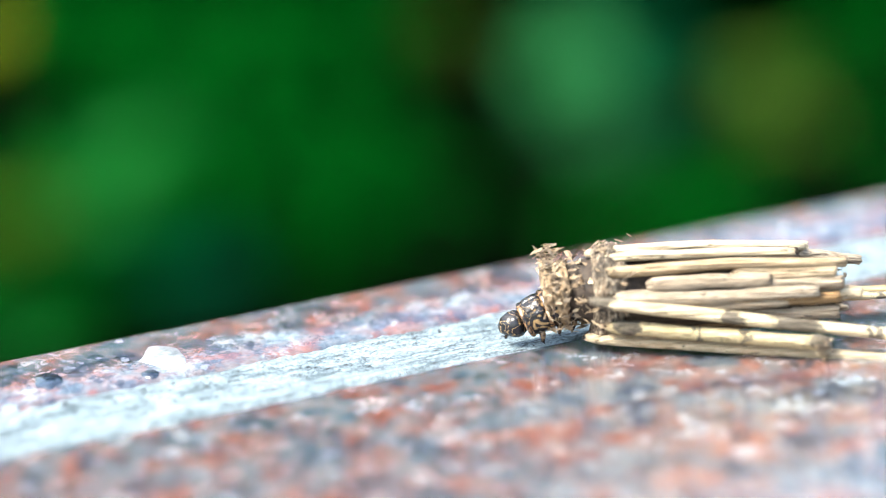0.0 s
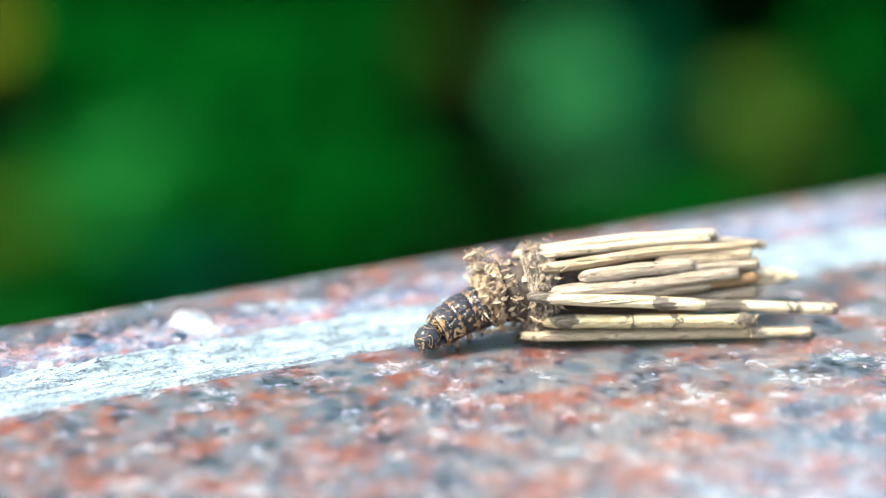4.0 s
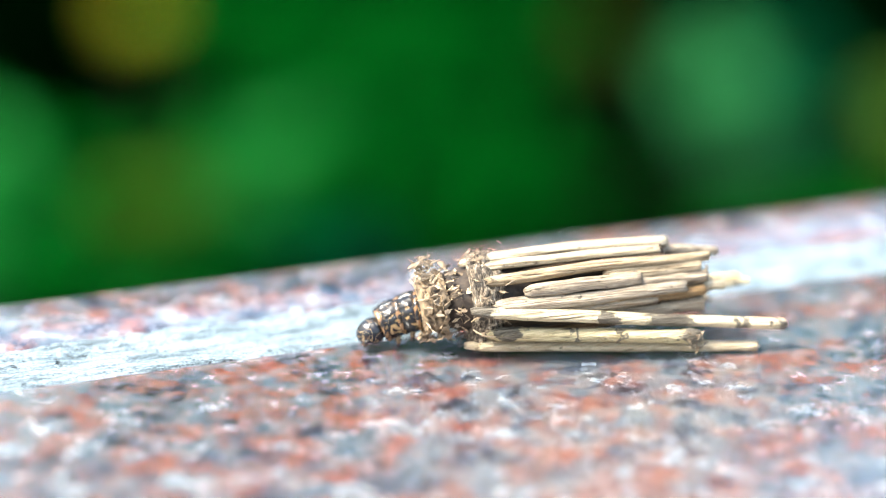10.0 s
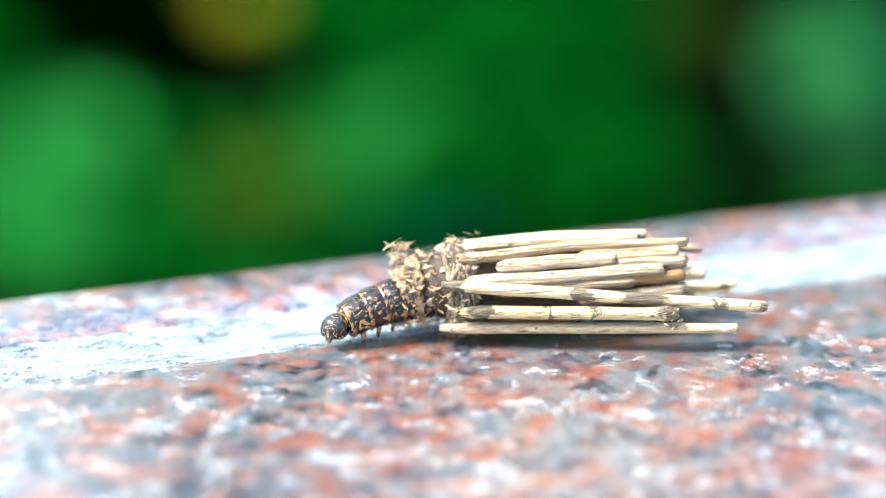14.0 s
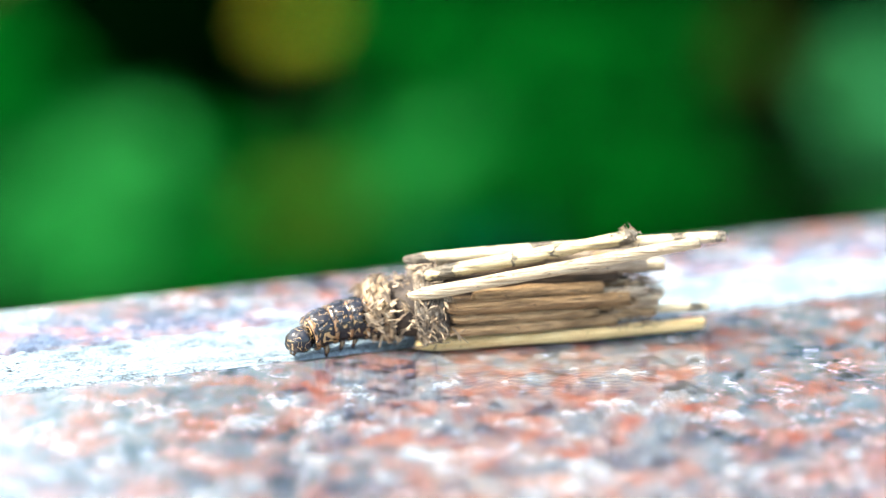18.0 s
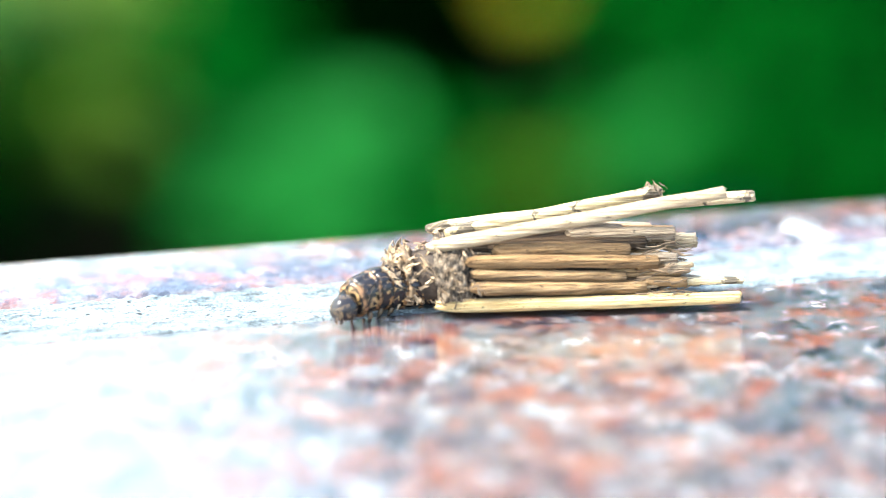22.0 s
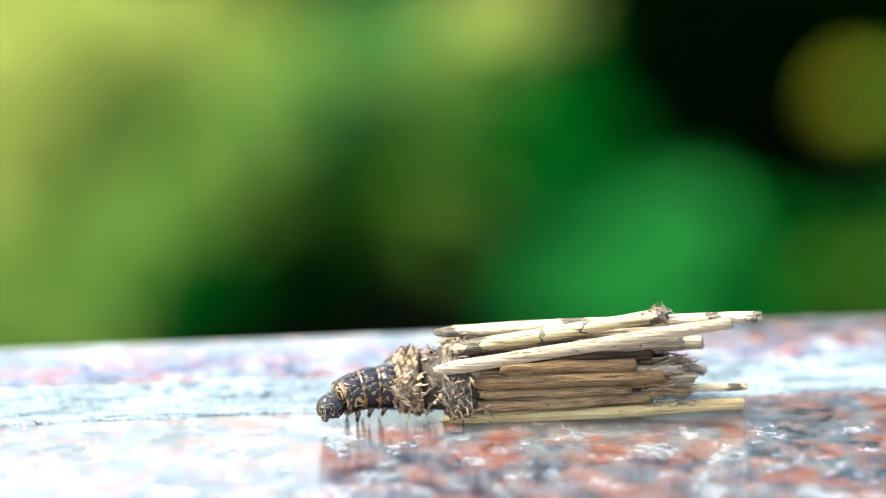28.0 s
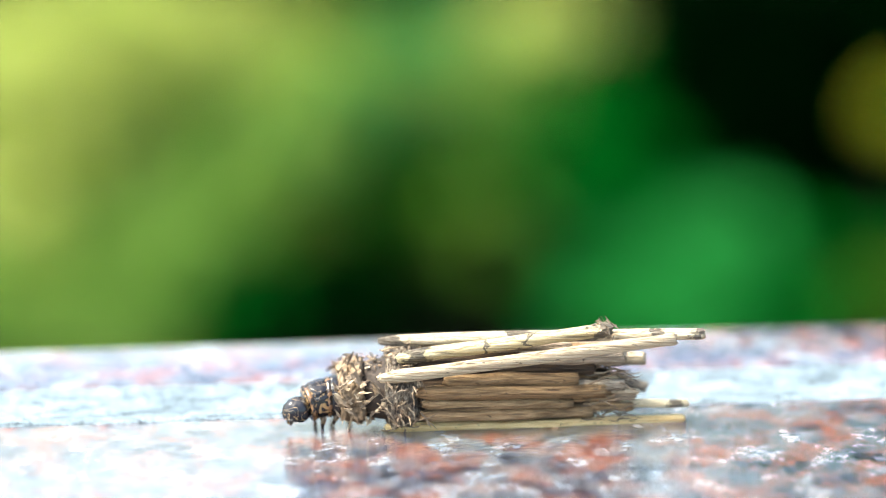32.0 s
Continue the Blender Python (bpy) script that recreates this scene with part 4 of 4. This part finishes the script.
# ---- what moves ----
CASE = [
    # seconds, x, y, z in plan units, roll, pitch, yaw
    (0, 100.53, -14.91, 0.06, -2.5, 0.6, -22.9),
    (1, 100.31, -15.04, 0.05, -3.4, -0.3, -22.0),
    (2, 100.06, -15.48, 0.01, -4.1, -0.6, -20.0),
    (2.5, 98.57, -15.81, -0.06, -3.1, -0.4, -17.8),
    (4.5, 93.21, -16.51, -0.08, 3.1, -0.3, -8.1),
    (5, 92.00, -16.92, -0.13, 3.6, -0.2, -6.8),
    (5.5, 91.01, -17.29, -0.17, -1.6, -0.6, -6.8),
    (6, 88.40, -16.98, 0.16, -5.2, 1.0, -8.3),
    (6.5, 86.88, -17.69, -0.13, -4.1, -2.0, -8.1),
    (7, 85.09, -17.82, -0.08, -2.2, -2.1, -8.6),
    (7.5, 84.78, -17.91, -0.09, -1.8, -2.2, -8.5),
    (8, 80.85, -17.88, -0.06, -2.3, -1.8, -8.8),
    (8.5, 79.34, -17.82, -0.05, -3.3, -2.0, -7.1),
    (9, 78.30, -17.76, -0.01, -3.2, -2.7, -7.2),
    (9.5, 78.24, -17.62, -0.02, -4.1, -2.8, -7.5),
    (10, 74.89, -17.18, 0.04, -5.3, -1.9, -8.3),
    (10.5, 73.99, -15.92, 0.10, 1.8, 0.3, -9.0),
    (11, 70.37, -14.20, 1.39, 12.1, 0.2, -8.8),
    (11.5, 70.91, -13.80, 0.14, 10.1, 0.3, -13.3),
    (12, 70.88, -14.01, -0.20, 4.4, -1.2, -16.9),
    (12.5, 70.48, -14.46, -0.23, 2.1, -1.4, -15.1),
    (13, 67.43, -14.91, -0.20, 0.4, -2.6, -14.1),
    (13.5, 67.07, -14.90, -0.20, 0.0, -2.5, -13.1),
    (14.1, 65.22, -14.49, -0.14, 16.3, -1.4, -12.3),
    (14.5, 64.00, -14.22, -0.28, 42.4, -0.8, -11.8),
    (14.9, 62.75, -13.96, -0.41, 68.4, 0.0, -11.3),
    (15.5, 60.91, -13.54, -0.85, 84.8, 1.0, -10.5),
    (16, 59.40, -13.55, -0.82, 86.0, 1.0, -9.9),
    (16.5, 59.06, -13.86, -0.81, 84.4, 0.7, -8.4),
    (17, 58.20, -14.04, -0.73, 83.8, 0.6, -6.1),
    (17.5, 58.03, -13.85, -0.85, 84.6, 0.0, -7.4),
    (18, 58.15, -13.56, -0.95, 84.7, -0.8, -9.1),
    (18.5, 58.21, -13.56, -0.96, 83.6, -0.9, -9.1),
    (19, 57.66, -13.50, -0.94, 82.8, -0.9, -9.3),
    (19.5, 57.63, -13.43, -0.94, 81.7, -1.0, -9.1),
    (20, 57.62, -13.42, -0.92, 80.6, -0.8, -9.4),
    (21, 55.21, -14.75, -1.04, 89.5, -1.5, -7.9),
    (21.5, 53.05, -13.82, -1.23, 100.1, -0.8, -9.6),
    (22, 51.38, -13.08, -1.55, 109.4, -0.8, -9.5),
    (22.5, 50.86, -12.91, -1.61, 109.5, -1.1, -9.3),
    (23, 48.77, -12.77, -1.52, 111.5, 0.0, -10.3),
    (23.5, 46.17, -13.10, -0.96, 108.1, 0.9, -11.4),
    (24, 44.88, -14.80, -0.96, 96.4, 0.4, -10.8),
    (24.5, 42.43, -15.06, -1.01, 90.8, 0.8, -9.9),
    (26.5, 38.40, -14.65, -0.99, 81.1, -0.6, -7.9),
    (27, 36.76, -14.56, -1.03, 79.1, -1.2, -6.1),
    (27.5, 34.44, -14.86, -1.08, 80.7, -1.3, -4.8),
    (28, 34.03, -15.09, -1.15, 83.1, -1.4, -3.4),
    (28.5, 33.91, -15.31, -1.04, 82.6, -1.6, -4.3),
    (29, 32.98, -15.28, -0.85, 82.9, 0.4, -5.6),
    (29.5, 31.35, -14.93, -1.19, 91.6, 0.0, -3.8),
    (30, 31.25, -14.70, -1.54, 98.9, 0.0, -4.2),
    (30.5, 31.22, -14.04, -1.15, 104.4, 2.3, -6.2),
    (31, 28.00, -13.50, -1.46, 109.6, 0.2, -4.3),
    (31.5, 25.53, -14.15, -0.82, 99.1, 0.9, -2.1),
    (32, 24.32, -15.31, -1.17, 83.3, 0.7, -1.1),
]

HEAD = [
    # seconds, place of the head on the bagworm in plan units, dip and turn of the neck in degrees
    (0, -4.29, -0.38, 1.28, 24, -8),
    (0.5, -4.20, -0.20, 1.12, 24, -9),
    (1, -3.96, -0.93, 1.12, 24, 14),
    (1.5, -4.05, -2.17, 1.16, 24, 39),
    (2, -4.44, -2.94, 1.18, 24, 55),
    (2.5, -4.58, -2.53, 1.25, 24, 47),
    (4.5, -6.10, -1.23, 1.27, 24, 19),
    (5, -6.53, -1.19, 1.32, 24, 16),
    (5.5, -7.67, -0.88, 1.41, 24, 17),
    (6, -6.13, -1.37, 0.87, 24, 28),
    (6.5, -6.33, -0.18, 1.50, 24, 6),
    (7, -7.16, 0.31, 1.76, 24, -8),
    (7.5, -8.32, -0.18, 1.70, 24, -8),
    (8, -5.23, -0.63, 1.47, 24, -8),
    (8.5, -5.80, -0.15, 1.65, 24, -8),
    (9, -6.99, 0.21, 1.90, 24, -8),
    (9.5, -7.78, 1.09, 1.68, 24, -9),
    (10, -5.36, 0.90, 1.28, 24, 16),
    (10.5, -6.20, -0.34, 1.01, 24, 15),
    (11, -4.84, -1.03, -0.22, 24, 6),
    (11.5, -5.89, -1.16, 1.24, 24, -9),
    (12, -6.66, -1.84, 1.96, 24, -6),
    (12.5, -7.12, -2.77, 1.56, 24, 16),
    (13, -5.66, -1.39, 1.63, 24, 4),
    (13.5, -6.46, -1.88, 1.63, 24, 13),
    (15.5, -6.42, -1.45, 1.90, 24, 38),
    (16, -5.71, -1.48, 1.88, 24, 40),
    (16.5, -6.34, -0.86, 1.89, 24, 28),
    (17, -6.81, -1.01, 1.82, 24, 29),
    (17.5, -6.57, -0.84, 2.01, 24, 18),
    (18, -6.73, -1.73, 2.20, 24, 24),
    (18.5, -6.15, -1.17, 2.22, 24, 14),
    (19, -5.23, -0.75, 2.19, 24, 5),
    (19.5, -5.89, -1.74, 2.20, 24, 20),
    (20, -6.50, -2.34, 2.17, 24, 27),
    (20.5, -6.08, -1.75, 2.26, 24, 21),
    (21, -5.84, -1.14, 2.37, 24, 16),
    (21.5, -5.85, -1.82, 2.47, 24, 25),
    (22, -5.11, -3.41, 2.78, 24, 47),
    (22.5, -6.05, -2.34, 2.88, 24, 37),
    (23, -5.73, -3.17, 2.67, 24, 59),
    (23.5, -4.97, -2.04, 2.03, 24, 45),
    (24, -5.43, -1.64, 2.07, 24, 40),
    (24.5, -4.69, -0.63, 2.10, 24, 22),
    (26.5, -5.66, -3.03, 2.18, 24, 50),
    (27, -5.95, -2.15, 2.31, 24, 33),
    (27.5, -5.34, -1.37, 2.36, 24, 27),
    (28, -6.44, -1.72, 2.48, 24, 38),
    (28.3, -6.75, -2.17, 2.43, 24, 44),
    (28.6, -6.57, -2.49, 2.30, 24, 50),
    (29, -6.38, -1.93, 1.96, 24, 41),
    (29.3, -5.85, -2.33, 2.19, 24, 47),
    (29.6, -6.16, -2.32, 2.41, 24, 45),
    (30, -6.60, -1.79, 2.69, 24, 35),
    (30.3, -6.64, -2.82, 2.29, 24, 42),
    (30.6, -5.97, -2.85, 2.15, 24, 35),
    (31, -4.64, -2.43, 2.60, 24, 17),
    (31.3, -4.76, -3.00, 2.17, 24, 36),
    (31.6, -4.18, -2.97, 1.97, 24, 47),
    (32, -5.02, -0.88, 2.25, 24, 27),
]


def larva_rows(n):
    """Poses of body piece n (0 the head) on the bagworm, along a curve from inside the collar to the head."""
    out = []
    for t, hx, hy, hz, dip, turn in HEAD:
        a, d = Vector((1.5, 0, AXIS - 0.3)), Vector((hx, hy, hz))
        reach = (a - d).length
        c1 = Vector((-2.6, 0.15 * hy, AXIS - 0.55))
        c2 = d + Vector((0.33 * reach * math.cos(radians(turn)), 0.33 * reach * math.sin(radians(turn)), 0.33 * reach * math.sin(radians(dip))))
        total = (0.0, 1.22, 2.42, 3.48, 4.6, 5.8)[n]
        curve = [((1 - f) ** 3) * d + 3 * f * (1 - f) ** 2 * c2 + 3 * f * f * (1 - f) * c1 + f ** 3 * a for f in [k / 59 for k in range(60)]]
        run, k = 0.0, 0
        while k < 58 and run < total:
            run += (curve[k + 1] - curve[k]).length
            k += 1
        k0, k1 = max(k - 4, 0), min(k + 4, 59)
        way = (curve[k1] - curve[k0]).normalized()
        if n == 0:
            way = (curve[5] - curve[0]).normalized()
        yaw = math.degrees(math.atan2(way.y, way.x))
        pitch = -math.degrees(math.asin(way.z))
        out.append((t, pose(curve[k].x * UNIT, curve[k].y * UNIT, curve[k].z * UNIT, 0, pitch, yaw)))
    return out


def motions():
    walk(bagworm, [(t, pose(x * UNIT, y * UNIT, TOP + z * UNIT, 0, pitch, yaw)) for t, x, y, z, roll, pitch, yaw in CASE])
    walk(case, [(t, pose(0, 0, AXIS * UNIT, -roll, 0, 0)) for t, x, y, z, roll, pitch, yaw in CASE])
    walk(head, larva_rows(0))
    for n, body in enumerate(rings):
        walk(body, larva_rows(n + 1))


motions()
